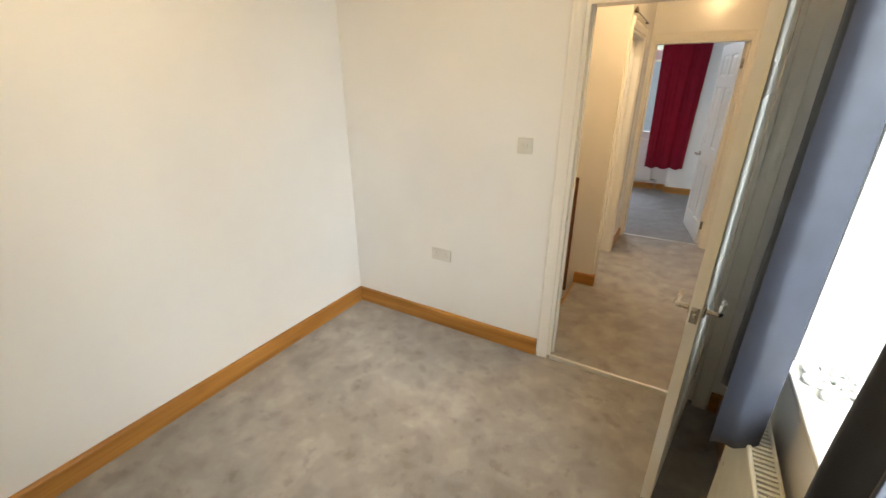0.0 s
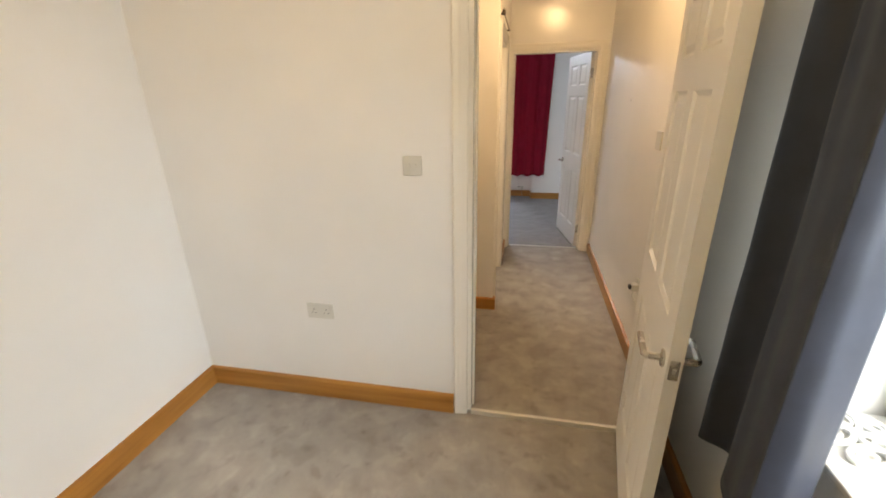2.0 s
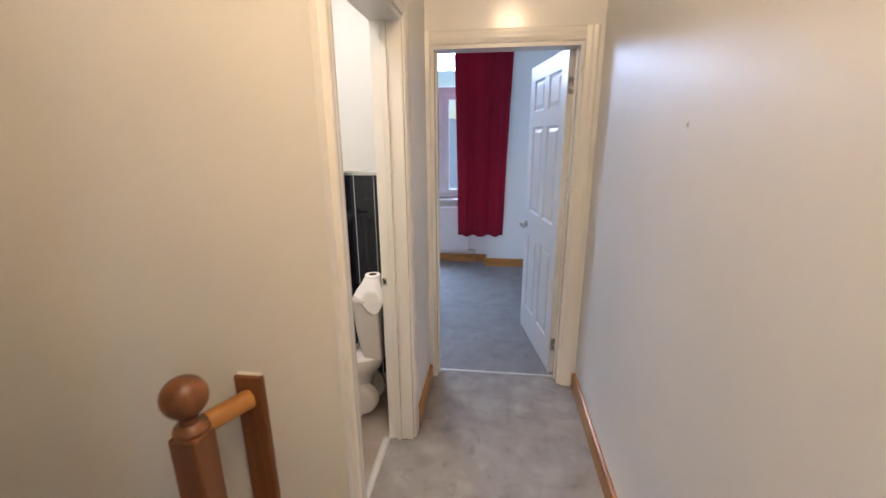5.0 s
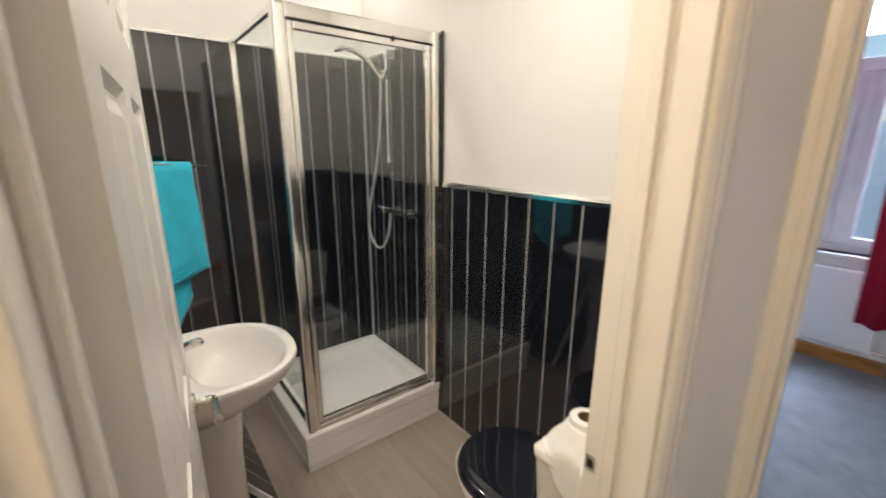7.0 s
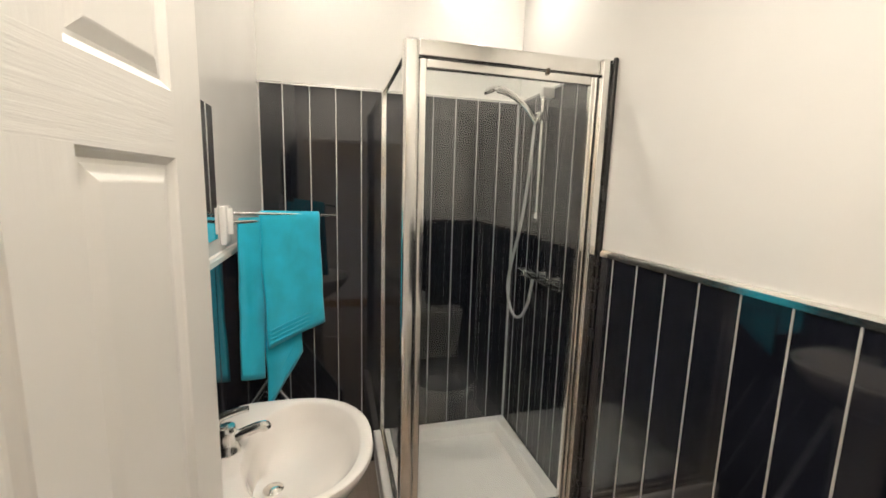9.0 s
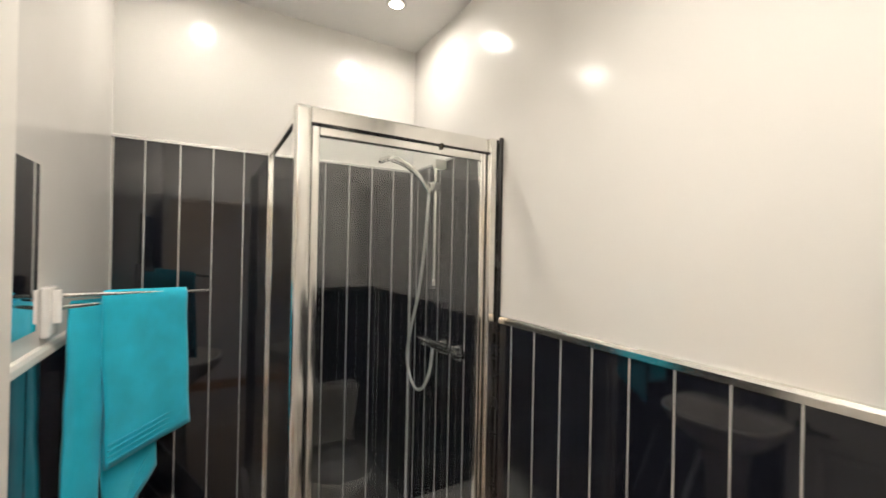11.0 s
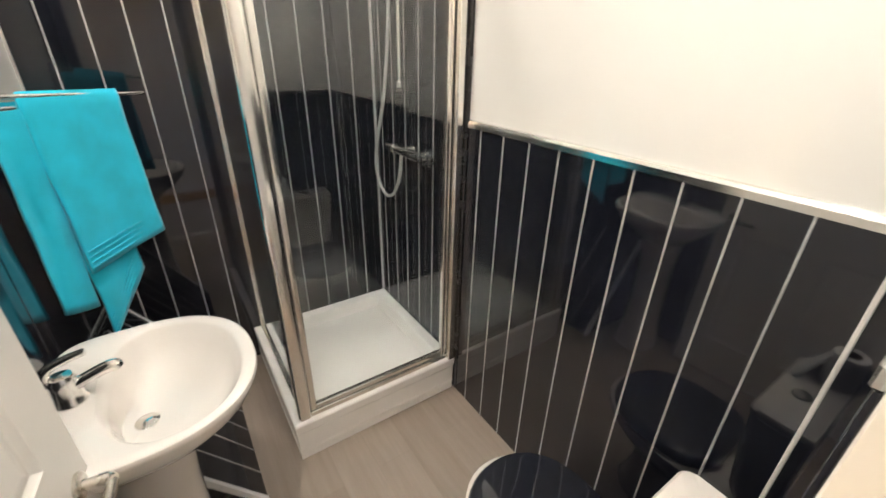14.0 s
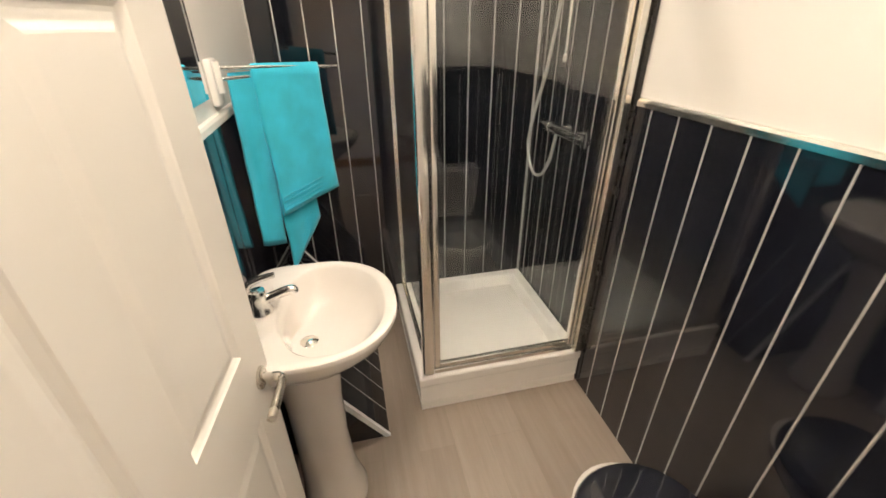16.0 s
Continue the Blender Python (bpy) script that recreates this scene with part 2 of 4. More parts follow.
def lathe(profile, n=24, bm=None, base=(0, 0, 0), closed=True):
    rings = [[(base[0] + r * math.cos(2 * math.pi * i / n), base[1] + r * math.sin(2 * math.pi * i / n), base[2] + z) for i in range(n)] for r, z in profile]
    return loft(rings, closed, closed, bm)


def tube(points, radius, n=10, bm=None):
    pts = [Vector(p) for p in points]
    rings = []
    side = None
    for i, p in enumerate(pts):
        d = (pts[min(i + 1, len(pts) - 1)] - pts[max(i - 1, 0)]).normalized()
        if side is None:
            side = d.cross(Vector((0, 0, 1)) if abs(d.z) < 0.9 else Vector((1, 0, 0))).normalized()
        side = (side - d * side.dot(d)).normalized()
        up = d.cross(side)
        r = radius[i] if isinstance(radius, (list, tuple)) else radius
        rings.append([p + r * (math.cos(2 * math.pi * k / n) * side + math.sin(2 * math.pi * k / n) * up) for k in range(n)])
    return loft(rings, bm=bm)


def smooth_path(points, steps=8):
    """A Catmull-Rom line through the points."""
    p = [Vector(q) for q in points]
    p = [p[0] * 2 - p[1]] + p + [p[-1] * 2 - p[-2]]
    out = []
    for i in range(1, len(p) - 2):
        for k in range(steps):
            t = k / steps
            a, b, c, d = p[i - 1], p[i], p[i + 1], p[i + 2]
            out.append(0.5 * ((2 * b) + (c - a) * t + (2 * a - 5 * b + 4 * c - d) * t * t + (3 * b - a - 3 * c + d) * t ** 3))
    out.append(p[-2])
    return out


def prism(outline, axis, lo, hi, bm=None):
    """A flat outline of (u, v) pairs pushed along an axis: x takes (y, z), y takes (x, z), z takes (x, y)."""
    def at(u, v, w):
        return {"x": (w, u, v), "y": (u, w, v), "z": (u, v, w)}[axis]
    return loft([[at(u, v, lo) for u, v in outline], [at(u, v, hi) for u, v in outline]], bm=bm)


def structure(name, bm, material, label, category):
    return tagged(part(name, bm, material), label, category, "", "structure")


# ---- the shell ----
XL, XR = -2.045, 0.435            # bedroom and landing, side walls
YA0, YA1 = 2.145, 2.255          # wall between bedroom and landing
YS0, YS1 = 3.285, 3.38           # wall between stairs and bathroom
XH0, XH1 = -0.597, -0.47         # wall between bathroom and landing
YBL = 3.408                      # bathroom left wall, behind its paint
YB0, YB1 = 4.72, 4.84            # wall between bathroom and far bedroom
XK = -2.62                       # bathroom back wall
YW = 7.28                        # far window wall
DA = (-0.513, 0.308)              # bedroom doorway, along x
DB = (3.385, 4.160)               # bathroom doorway, along y
DF = (-0.452, 0.350)               # far doorway, along x
DOOR_H = 1.970
ZBED = -0.018                    # bedroom carpet, a little below the landing's


def doorway_wall(name, axis, a0, a1, d0, d1, lo, hi, material, label):
    out = [(a0, 0), (d0, 0), (d0, DOOR_H), (d1, DOOR_H), (d1, 0), (a1, 0), (a1, H), (a0, H)]
    return structure(name, prism(out, axis, lo, hi), material, label, "wall")


wall_a = structure("wall_bedroom_side", boxed(XL - 0.12, -1.72, ZBED, XL, YA1, H), M_WALL_COOL, "plain white painted bedroom wall above pine skirting", "wall")
structure("wall_bedroom_back", boxed(XL, -1.72, ZBED, XR + 0.30, -1.60, H), M_WALL_COOL, "plain white painted back wall of the bedroom", "wall")
doorway_wall("wall_bedroom_door", "y", XL, XR, DA[0], DA[1], YA0, YA1, M_WALL_COOL, "white painted wall with an open doorway to the landing")

WN = (-0.10, 1.43, 0.78, 2.15)   # near window: y0, y1, z0, z1
bm = bmesh.new()
box(bm, XR, -1.60, ZBED, XR + 0.30, WN[0], H)
box(bm, XR, WN[1], 0, XR + 0.30, YB0, H)
box(bm, XR, WN[0], ZBED, XR + 0.30, WN[1], WN[2])
box(bm, XR, WN[0], WN[3], XR + 0.30, WN[1], H)
structure("wall_outer", bm, M_WALL, "long painted outer wall with a deep window recess", "wall")

bm = prism([(YA1, -2.0), (YS1, -2.0), (YS1, H), (YA1, H)], "x", XK - 0.24, XK - 0.12)
structure("wall_stair_end", bm, M_WALL, "plain cream wall at the end of the stairs", "wall")
structure("wall_stair", boxed(XK - 0.12, YS0, -2.0, XH1, YS1, H), M_WALL, "plain cream painted wall beside the stairs", "wall")
structure("wall_stair_near", boxed(XK - 0.12, YA1 - 0.11, -2.0, XL - 0.12, YA1, H), M_WALL, "plain cream wall beside the stairs", "wall")
structure("wall_stair_lower", boxed(XL - 0.12, YA1 - 0.11, -2.0, -0.66, YA1, -0.2), M_WALL, "plain cream wall below the landing", "wall")
wall_hall = doorway_wall("wall_bathroom_door", "x", YS1, YB0, DB[0], DB[1], XH0, XH1, M_WALL, "cream painted landing wall with the bathroom doorway")
wall_bath_left = structure("wall_bathroom_left", boxed(XK, YS1, 0, XH0, YBL + 0.004, H), M_BATHWALL, "cream satin painted bathroom wall over black panels", "wall")
wall_bath_back = structure("wall_bathroom_back", boxed(XK - 0.12, YS1, 0, XK, YB0, H), M_BATHWALL, "bathroom back wall, black panels below cream paint", "wall")
wall_bath_right = doorway_wall("wall_far_door", "y", XK - 0.12, XR + 0.30, DF[0], DF[1], YB0, YB1, M_BATHWALL, "cream painted wall with a doorway to the far bedroom")

YB = 7.12                        # face of the boxed-out wall beside it
WF = (-1.72, -0.26, 0.78, 2.60)  # far window: x0, x1, z0, z1
bm = bmesh.new()
box(bm, -2.74, YW, 0, WF[0], YW + 0.28, H)
box(bm, WF[1], YW, 0, 1.3, YW + 0.28, H)
box(bm, WF[0], YW, 0, WF[1], YW + 0.28, WF[2])
box(bm, WF[0], YW, WF[3], WF[1], YW + 0.28, H)
structure("wall_far_window", bm, M_WALL_COOL, "white wall with the far bedroom window", "wall")
structure("wall_far_breast", boxed(-0.16, YB, 0, 1.3, YW, H), M_WALL_COOL, "shallow boxed-out white wall beside the window", "wall")
structure("wall_far_left", boxed(-2.86, YB1, 0, -2.74, YW + 0.28, H), M_WALL_COOL, "plain white side wall of the far bedroom", "wall")
structure("wall_far_right", boxed(1.3, YB1, 0, 1.42, YW + 0.28, H), M_WALL_COOL, "plain white side wall of the far bedroom", "wall")

structure("floor_bedroom", boxed(XL, -1.60, -0.12, XR, 2.15, ZBED), M_CARPET, "pale grey mottled pile carpet", "floor")
structure("floor_landing", boxed(-0.60, 2.15, -0.10, XR, 4.80, 0), M_CARPET, "pale grey mottled pile carpet on the landing", "floor")
structure("floor_bathroom", boxed(XK, YS1, -0.10, -0.60, YB0, 0.0), M_VINYL, "grey oak plank vinyl floor", "floor")
structure("floor_far", boxed(-2.74, 4.80, -0.10, 1.3, YW, 0), M_CARPET_FAR, "plain blue-grey bedroom carpet", "floor")
structure("floor_below", boxed(XK - 0.12, YA1, -2.1, -0.66, YS0, -2.0), M_CARPET, "carpeted floor at the foot of the stairs", "floor")
structure("ceiling_bedroom", boxed(XL - 0.12, -1.72, H, XR + 0.3, YA1, H + 0.1), M_CEIL, "plain white ceiling", "ceiling")
structure("ceiling_landing", boxed(XK - 0.24, YA1, H, XR + 0.3, YS1, H + 0.1), M_CEIL, "plain white landing ceiling", "ceiling")
structure("ceiling_hall", boxed(XH0, YS1, H, XR + 0.3, YB1, H + 0.1), M_CEIL, "plain white landing ceiling", "ceiling")
structure("ceiling_bathroom", boxed(XK - 0.24, YS1, H, XH0, YB1, H + 0.1), M_CEIL, "white bathroom ceiling with downlights", "ceiling")
structure("ceiling_far", boxed(-2.86, YB1, H, 1.42, YW + 0.28, H + 0.1), M_CEIL, "plain white ceiling", "ceiling")


# ---- skirting, architraves, thresholds ----
def skirting(p, q, inward, label="orange varnished pine skirting board", foot=0.0):
    """A board from p to q along x or y, standing off the wall by its thickness towards inward."""
    t, h, r = 0.02, 0.095, 0.012
    prof = [(0, foot), (t, foot), (t, h - r), (t - 0.3 * r, h - 0.3 * r), (t - r, h), (0, h)]
    if abs(p[1] - q[1]) < 1e-6:
        s = 1 if inward[1] > 0 else -1
        bm = prism([(p[1] + s * u, v) for u, v in prof], "x", min(p[0], q[0]), max(p[0], q[0]))
        m = M_PINE_X
    else:
        s = 1 if inward[0] > 0 else -1
        bm = prism([(p[0] + s * u, v) for u, v in prof], "y", min(p[1], q[1]), max(p[1], q[1]))
        m = M_PINE_Y
    return structure("baseboard", bm, m, label, "skirting board")


skirting((XL, -1.60), (XL, YA0), (1, 0), foot=ZBED)
skirting((XL + 0.02, YA0), (DA[0] - 0.066, YA0), (0, -1), foot=ZBED)
skirting((DA[1] + 0.066, YA0), (XR, YA0), (0, -1), foot=ZBED)
skirting((XR, 1.6), (XR, YA0 - 0.02), (-1, 0), foot=ZBED)
skirting((XR, YA1), (XR, YB0 - 0.02), (-1, 0))
skirting((-0.62, YS0), (XH1 + 0.02, YS0), (0, -1))
skirting((XH1, YS0), (XH1, DB[0] - 0.066), (1, 0))
skirting((XH1, DB[1] + 0.066), (XH1, YB0 - 0.018), (1, 0))
skirting((-2.74, YW), (-0.18, YW), (0, -1), "orange pine skirting under the window")
skirting((-0.18, YB), (1.3, YB), (0, -1), "orange pine skirting beside the window")
skirting((-0.16, YB), (-0.16, YW - 0.02), (-1, 0), "short return of pine skirting")

ARC = [(0, 0), (0.066, 0), (0.066, 0.013), (0.060, 0.0165), (0.050, 0.0165), (0.040, 0.0145), (0.026, 0.0145), (0.014, 0.012), (0.005, 0.010), (0, 0.006)]


def door_frame(axis, d0, d1, lo, hi, faces, stop_from, label):
    """Lining, stops and moulded architraves of a doorway. axis: the wall's own direction."""
    frame_ob = thing("door_frame", Matrix(), label, "door frame", "", "structure")

    def put(name, outline_axis, outline, a, b):
        return part(name, prism(outline, outline_axis, a, b), M_TRIM, frame_ob)

    t = 0.026
    for side, d, s in (("l", d0, 1), ("r", d1, -1)):
        bm = bmesh.new()
        u0, u1 = sorted((d - s * 0.004, d + s * t))
        if axis == "x":
            box(bm, u0, lo, 0, u1, hi, DOOR_H, 0.002)
        else:
            box(bm, lo, u0, 0, hi, u1, DOOR_H, 0.002)
        part("lining", bm, M_TRIM, frame_ob)
        u0, u1 = sorted((d + s * t, d + s * (t + 0.012)))
        a, b = sorted(stop_from)
        bm = boxed(u0, a, 0, u1, b, DOOR_H - t, 0.002) if axis == "x" else boxed(a, u0, 0, b, u1, DOOR_H - t, 0.002)
        part("stop", bm, M_TRIM, frame_ob)
    bm = boxed(d0 + t, lo, DOOR_H - t, d1 - t, hi, DOOR_H + 0.004, 0.002) if axis == "x" else boxed(lo, d0 + t, DOOR_H - t, hi, d1 - t, DOOR_H + 0.004, 0.002)
    part("head_lining", bm, M_TRIM, frame_ob)
    for face, out in faces:
        for d, s in ((d0, -1), (d1, 1)):
            prof = [(d + s * (u - 0.006), face + out * v) for u, v in ARC]
            if axis == "y":
                prof = [(b, a) for a, b in prof]
            part("architrave", prism(prof, "z", ZBED if face == YA0 else 0, DOOR_H + 0.06), M_TRIM, frame_ob)
        prof = [(face + out * v, DOOR_H - 0.006 + u) for u, v in ARC]
        if axis == "x":
            part("head_architrave", prism(prof, "x", d0 + 0.006, d1 - 0.006), M_TRIM, frame_ob)
        else:
            part("head_architrave", prism(prof, "y", d0 + 0.006, d1 - 0.006), M_TRIM, frame_ob)
    return frame_ob


frame_near = door_frame("x", DA[0], DA[1], YA0, YA1, ((YA0, -1), (YA1, 1)), (2.188, 2.215), "white gloss moulded door frame of the grey-carpeted bedroom")
frame_bath = door_frame("y", DB[0], DB[1], XH0, XH1, ((XH1, 1),), (-0.552, -0.529), "white gloss moulded bathroom door frame")
frame_far = door_frame("x", DF[0], DF[1], YB0, YB1, ((YB0, -1), (YB1, 1)), (4.77, 4.797), "white gloss moulded door frame of the far bedroom")
for fr, x, y, z in ((frame_near, DA[0] + 0.0265, 2.165, 0.89), (frame_bath, -0.583, DB[1] - 0.0265, 0.860)):
    if fr is frame_near:
        part("strike_plate", boxed(x, y - 0.012, z - 0.03, x + 0.0015, y + 0.012, z + 0.03, 0.0004), M_STEEL, fr, "steel strike plate")
    else:
        keep = part("strike_plate", boxed(x - 0.010, y - 0.0015, z - 0.018, x + 0.012, y, z + 0.018, 0.0004), M_STEEL, fr, "worn steel strike plate")
        part("bolt_hole", boxed(x - 0.005, y - 0.0030, z - 0.009, x + 0.008, y - 0.0015, z + 0.009, 0.0004), M_SOCKET_DARK, keep, "dark bolt hole")


def threshold(x0, x1, y):
    prof = [(y - 0.013, -0.02), (y + 0.013, -0.02), (y + 0.009, 0.005), (y, 0.007), (y - 0.009, 0.005)]
    return structure("threshold_strip", prism(prof, "x", x0, x1), M_BRUSHED, "metal carpet threshold strip", "threshold strip")


threshold(DA[0] + 0.026, DA[1] - 0.026, 2.150)
threshold(DF[0] + 0.026, DF[1] - 0.026, 4.80)
structure("threshold_strip", prism([(-0.627, 0.0), (-0.593, 0.0), (-0.598, 0.005), (-0.61, 0.008), (-0.622, 0.005)], "y", DB[0] + 0.026, DB[1] - 0.026), M_STRIP, "metal bathroom threshold strip", "threshold strip")


# ---- doors ----
def door_leaf(w, h, t, side, zs):
    """A moulded six-panel leaf: x from the hinge, thickness towards side * y."""
    st, mid = 0.105, 0.095
    pw = (w - 2 * st - mid) / 2
    xs = [0, st, st + pw, st + pw + mid, w - st, w]
    zs = [0.005, *zs, h]
    bm = bmesh.new()
    for face in (0, 1):
        y = 0.0 if face == 0 else side * t
        into = side if face == 0 else -side
        for i in range(5):
            for j in range(7):
                x0, x1, z0, z1 = xs[i], xs[i + 1], zs[j], zs[j + 1]
                if i in (1, 3) and j in (1, 3, 5):
                    rings = []
                    for inset, depth in ((0, 0), (0.003, 0.003), (0.012, 0.009), (0.018, 0.009), (0.036, 0.003), (0.039, 0.0025)):
                        yy = y + into * depth
                        rings.append([(x0 + inset, yy, z0 + inset), (x1 - inset, yy, z0 + inset), (x1 - inset, yy, z1 - inset), (x0 + inset, yy, z1 - inset)])
                    loft(rings, False, True, bm)
                else:
                    f = bm.faces.new([bm.verts.new(p) for p in ((x0, y, z0), (x1, y, z0), (x1, y, z1), (x0, y, z1))])
                    f.material_index = 1 if j in (0, 2, 4, 6) and i in (1, 2, 3) else 0
    a, b = 0.0, side * t
    for q in (((0, a, zs[0]), (0, b, zs[0]), (0, b, h), (0, a, h)), ((w, a, zs[0]), (w, b, zs[0]), (w, b, h), (w, a, h)),
              ((0, a, zs[0]), (w, a, zs[0]), (w, b, zs[0]), (0, b, zs[0])), ((0, a, h), (w, a, h), (w, b, h), (0, b, h))):
        bm.faces.new([bm.verts.new(p) for p in q])
    bmesh.ops.remove_doubles(bm, verts=bm.verts, dist=0.0003)
    return bm


def door_paint(name, scale, relief=0.16):
    m, nt, b = mat(name)
    v = coords(nt, scale)
    g = noise_tex(nt, v, 1.0, 5, 0.6)
    link(nt, ramp(nt, noise_tex(nt, coords(nt), 2.0, 3), (0.3, (0.77, 0.75, 0.70)), (0.7, (0.82, 0.80, 0.76))), b.inputs["Base Color"])
    b.inputs["Roughness"].default_value = 0.33
    bump(nt, b, g, relief, 0.003)
    return m


M_DOOR = door_paint("white upright woodgrain door paint", (70, 70, 4))
M_DOOR_RAIL = door_paint("white level woodgrain door paint", (5, 5, 110), 0.30)


def lever_handle(parent, x, z, y, out, toward):
    """Rose, neck and lever on one face. out: the face's outward direction along y; toward: the way of the lever along x."""
    handle = part("handle", lathe([(0.0255, 0), (0.0255, 0.006), (0.022, 0.008), (0.010, 0.009), (0.010, 0.045)], 24), M_STEEL, parent, "satin steel lever handle", True)
    handle.matrix_basis = pose(x, y, z, -90 * out, 0, 0)
    pts = smooth_path([(x, y + out * 0.040, z), (x + toward * 0.006, y + out * 0.048, z), (x + toward * 0.03, y + out * 0.050, z), (x + toward * 0.115, y + out * 0.050, z)], 6)
    lever = part("lever", tube(pts, 0.0095, 12), M_STEEL, handle, "satin steel lever", True)
    return handle, lever


def panel_door(name, m, w, side, handle_z, label, zs=(0.21, 0.79, 0.965, 1.560, 1.660, 1.860)):
    d = thing(name, m, label, "door")
    leaf = part("leaf", door_leaf(w, 1.955, 0.036, side, zs), M_DOOR, d)
    leaf.data.materials.append(M_DOOR_RAIL)
    for y, out in ((0.0, -side), (side * 0.036, side)):
        lever_handle(d, w - 0.055, handle_z, y, out, -1)
    lo, hi = sorted((side * 0.006, side * 0.030))
    plate_ob = part("latch_plate", boxed(w, lo, handle_z - 0.03, w + 0.0015, hi, handle_z + 0.03, 0.0004), M_STEEL, d, "steel latch plate")
    lo, hi = sorted((side * 0.012, side * 0.024))
    part("latch_bolt", boxed(w + 0.0015, lo, handle_z - 0.009, w + 0.010, hi, handle_z + 0.009, 0.002), M_CHROME, plate_ob)
    for z in (0.165, 1.72):
        knuckle = part("hinge", lathe([(0.0065, 0), (0.0065, 0.085)], 10, base=(-0.004, 0, z)), M_STEEL, d, "steel butt hinge", True)
        lo, hi = sorted((0.0, side * 0.030))
        part("hinge_leaf", boxed(-0.0022, lo, z, -0.0002, hi, z + 0.085), M_STEEL, knuckle)
    return d


door_near = panel_door("door_1", pose(DA[1] - 0.028, YA0 + 0.002, -0.010, 0, 0, 260.8), 0.758, -1, 0.897, "open white six-panel bedroom door with satin lever", (0.22, 0.81, 1.0, 1.585, 1.68, 1.86))
door_bath = panel_door("door_2", pose(-0.615, 3.414, 0.004, 0, 0, 174.6), 0.748, -1, 0.860, "open white six-panel bathroom door with satin lever")
door_far = panel_door("door_3", pose(DF[1] - 0.028, YB1 - 0.002, 0.004, 0, 0, 100.5), 0.738, 1, 0.855, "open white six-panel door of the far bedroom")


# ---- electrical fittings ----
def plate(name, m, w, h, label, category, switches=0, holes=0):
    """A moulded plate in the xz plane, facing -y."""
    t = thing(name, m, label, category)
    part("faceplate", boxed(-w / 2, -0.009, -h / 2, w / 2, 0, h / 2, 0.003, 2), M_PLASTIC, t)
    for i in range(switches):
        x = (i - (switches - 1) / 2) * 0.026
        part("rocker", boxed(x - 0.005, -0.0125, -0.010, x + 0.005, -0.008, 0.010, 0.0015), M_PLASTIC, t)
    for i in range(holes):
        x = (i - (holes - 1) / 2) * 0.068
        for dx, dz, sw, sh in ((0, 0.010, 0.004, 0.008), (-0.011, -0.010, 0.0065, 0.004), (0.011, -0.010, 0.0065, 0.004)):
            part("pin_hole", boxed(x + dx - sw / 2, -0.0095, dz - sh / 2, x + dx + sw / 2, -0.0088, dz + sh / 2), M_SOCKET_DARK, t)
        s = -1 if i == 0 else 1
        part("rocker", boxed(x + s * 0.012 - 0.005, -0.0125, 0.018, x + s * 0.012 + 0.005, -0.008, 0.034, 0.0015), M_PLASTIC, t)
    return t


plate("light_switch", pose(-0.751, YA0, 1.292), 0.086, 0.086, "white double light switch on the bedroom wall", "light switch", switches=2)
plate("wall_socket", pose(-1.285, YA0, 0.531), 0.146, 0.086, "white double wall socket on the bedroom wall", "wall socket", holes=2)
plate("thermostat", pose(XR, 2.86, 1.33, 0, 0, -90), 0.086, 0.10, "small white control plate on the landing wall", "thermostat")
hall_socket = plate("wall_socket", pose(XR, 2.80, 0.485, 0, 0, -90), 0.086, 0.086, "white landing socket with a plug in it", "wall socket")
part("plug", boxed(-0.024, -0.045, -0.024, 0.024, -0.009, 0.022, 0.006, 2), M_PLASTIC, hall_socket, "white mains plug")
part("plug_tab", boxed(-0.018, -0.060, -0.012, 0.012, -0.045, 0.010, 0.002), M_SOCKET_DARK, hall_socket, "dark plug insert")
part("flex", tube(smooth_path([(0.0, -0.03, -0.022), (0.004, -0.035, -0.05), (0.016, -0.03, -0.07), (0.02, -0.012, -0.085)], 6), 0.003, 8), M_PLASTIC, hall_socket, "", True)
nail = thing("wall_hook", pose(XR, 3.655, 1.531, 0, 0, -90), "small steel picture hook on the landing wall", "hook")
part("hook_plate", boxed(-0.003, -0.002, -0.011, 0.003, 0, 0.011, 0.001), M_PLASTIC, nail)
part("hook_pin", tube([(0, -0.002, 0), (0, -0.006, 0.002)], 0.002, 8), M_STEEL, nail)


# ---- lamps ----
for sx, sy in SPOTS:
    d = thing("downlight", pose(sx, sy, H), "lit recessed ceiling downlight with a white rim", "ceiling light", "bathroom downlights")
    part("rim", lathe([(0.030, -0.004), (0.043, -0.004), (0.045, -0.002), (0.045, 0.0)], 28, closed=False), M_PLASTIC, d, "", True)
    part("lens", lathe([(0.001, -0.003), (0.030, -0.003), (0.030, -0.001), (0.001, -0.001)], 24), M_LENS, d, "glowing lens")


def ceiling_lamp(x, y, drop, label):
    d = thing("ceiling_light", pose(x, y, H), label, "ceiling light")
    part("rose", lathe([(0.001, -0.02), (0.03, -0.018), (0.045, -0.006), (0.045, 0), (0.001, 0)], 24), M_PLASTIC, d, "", True)
    part("flex", tube([(0, 0, -0.015), (0, 0, -drop + 0.05)], 0.003, 8), M_PLASTIC, d)
    part("lamp_holder", lathe([(0.001, -drop + 0.045), (0.018, -drop + 0.045), (0.018, -drop + 0.085), (0.001, -drop + 0.085)], 16), M_PLASTIC, d, "", True)
    return d


ceiling_lamp(0.02, 2.66, 0.10, "plain white pendant lamp on the landing ceiling")
ceiling_lamp(-0.88, 0.60, 0.32, "plain white pendant lamp on the bedroom ceiling")


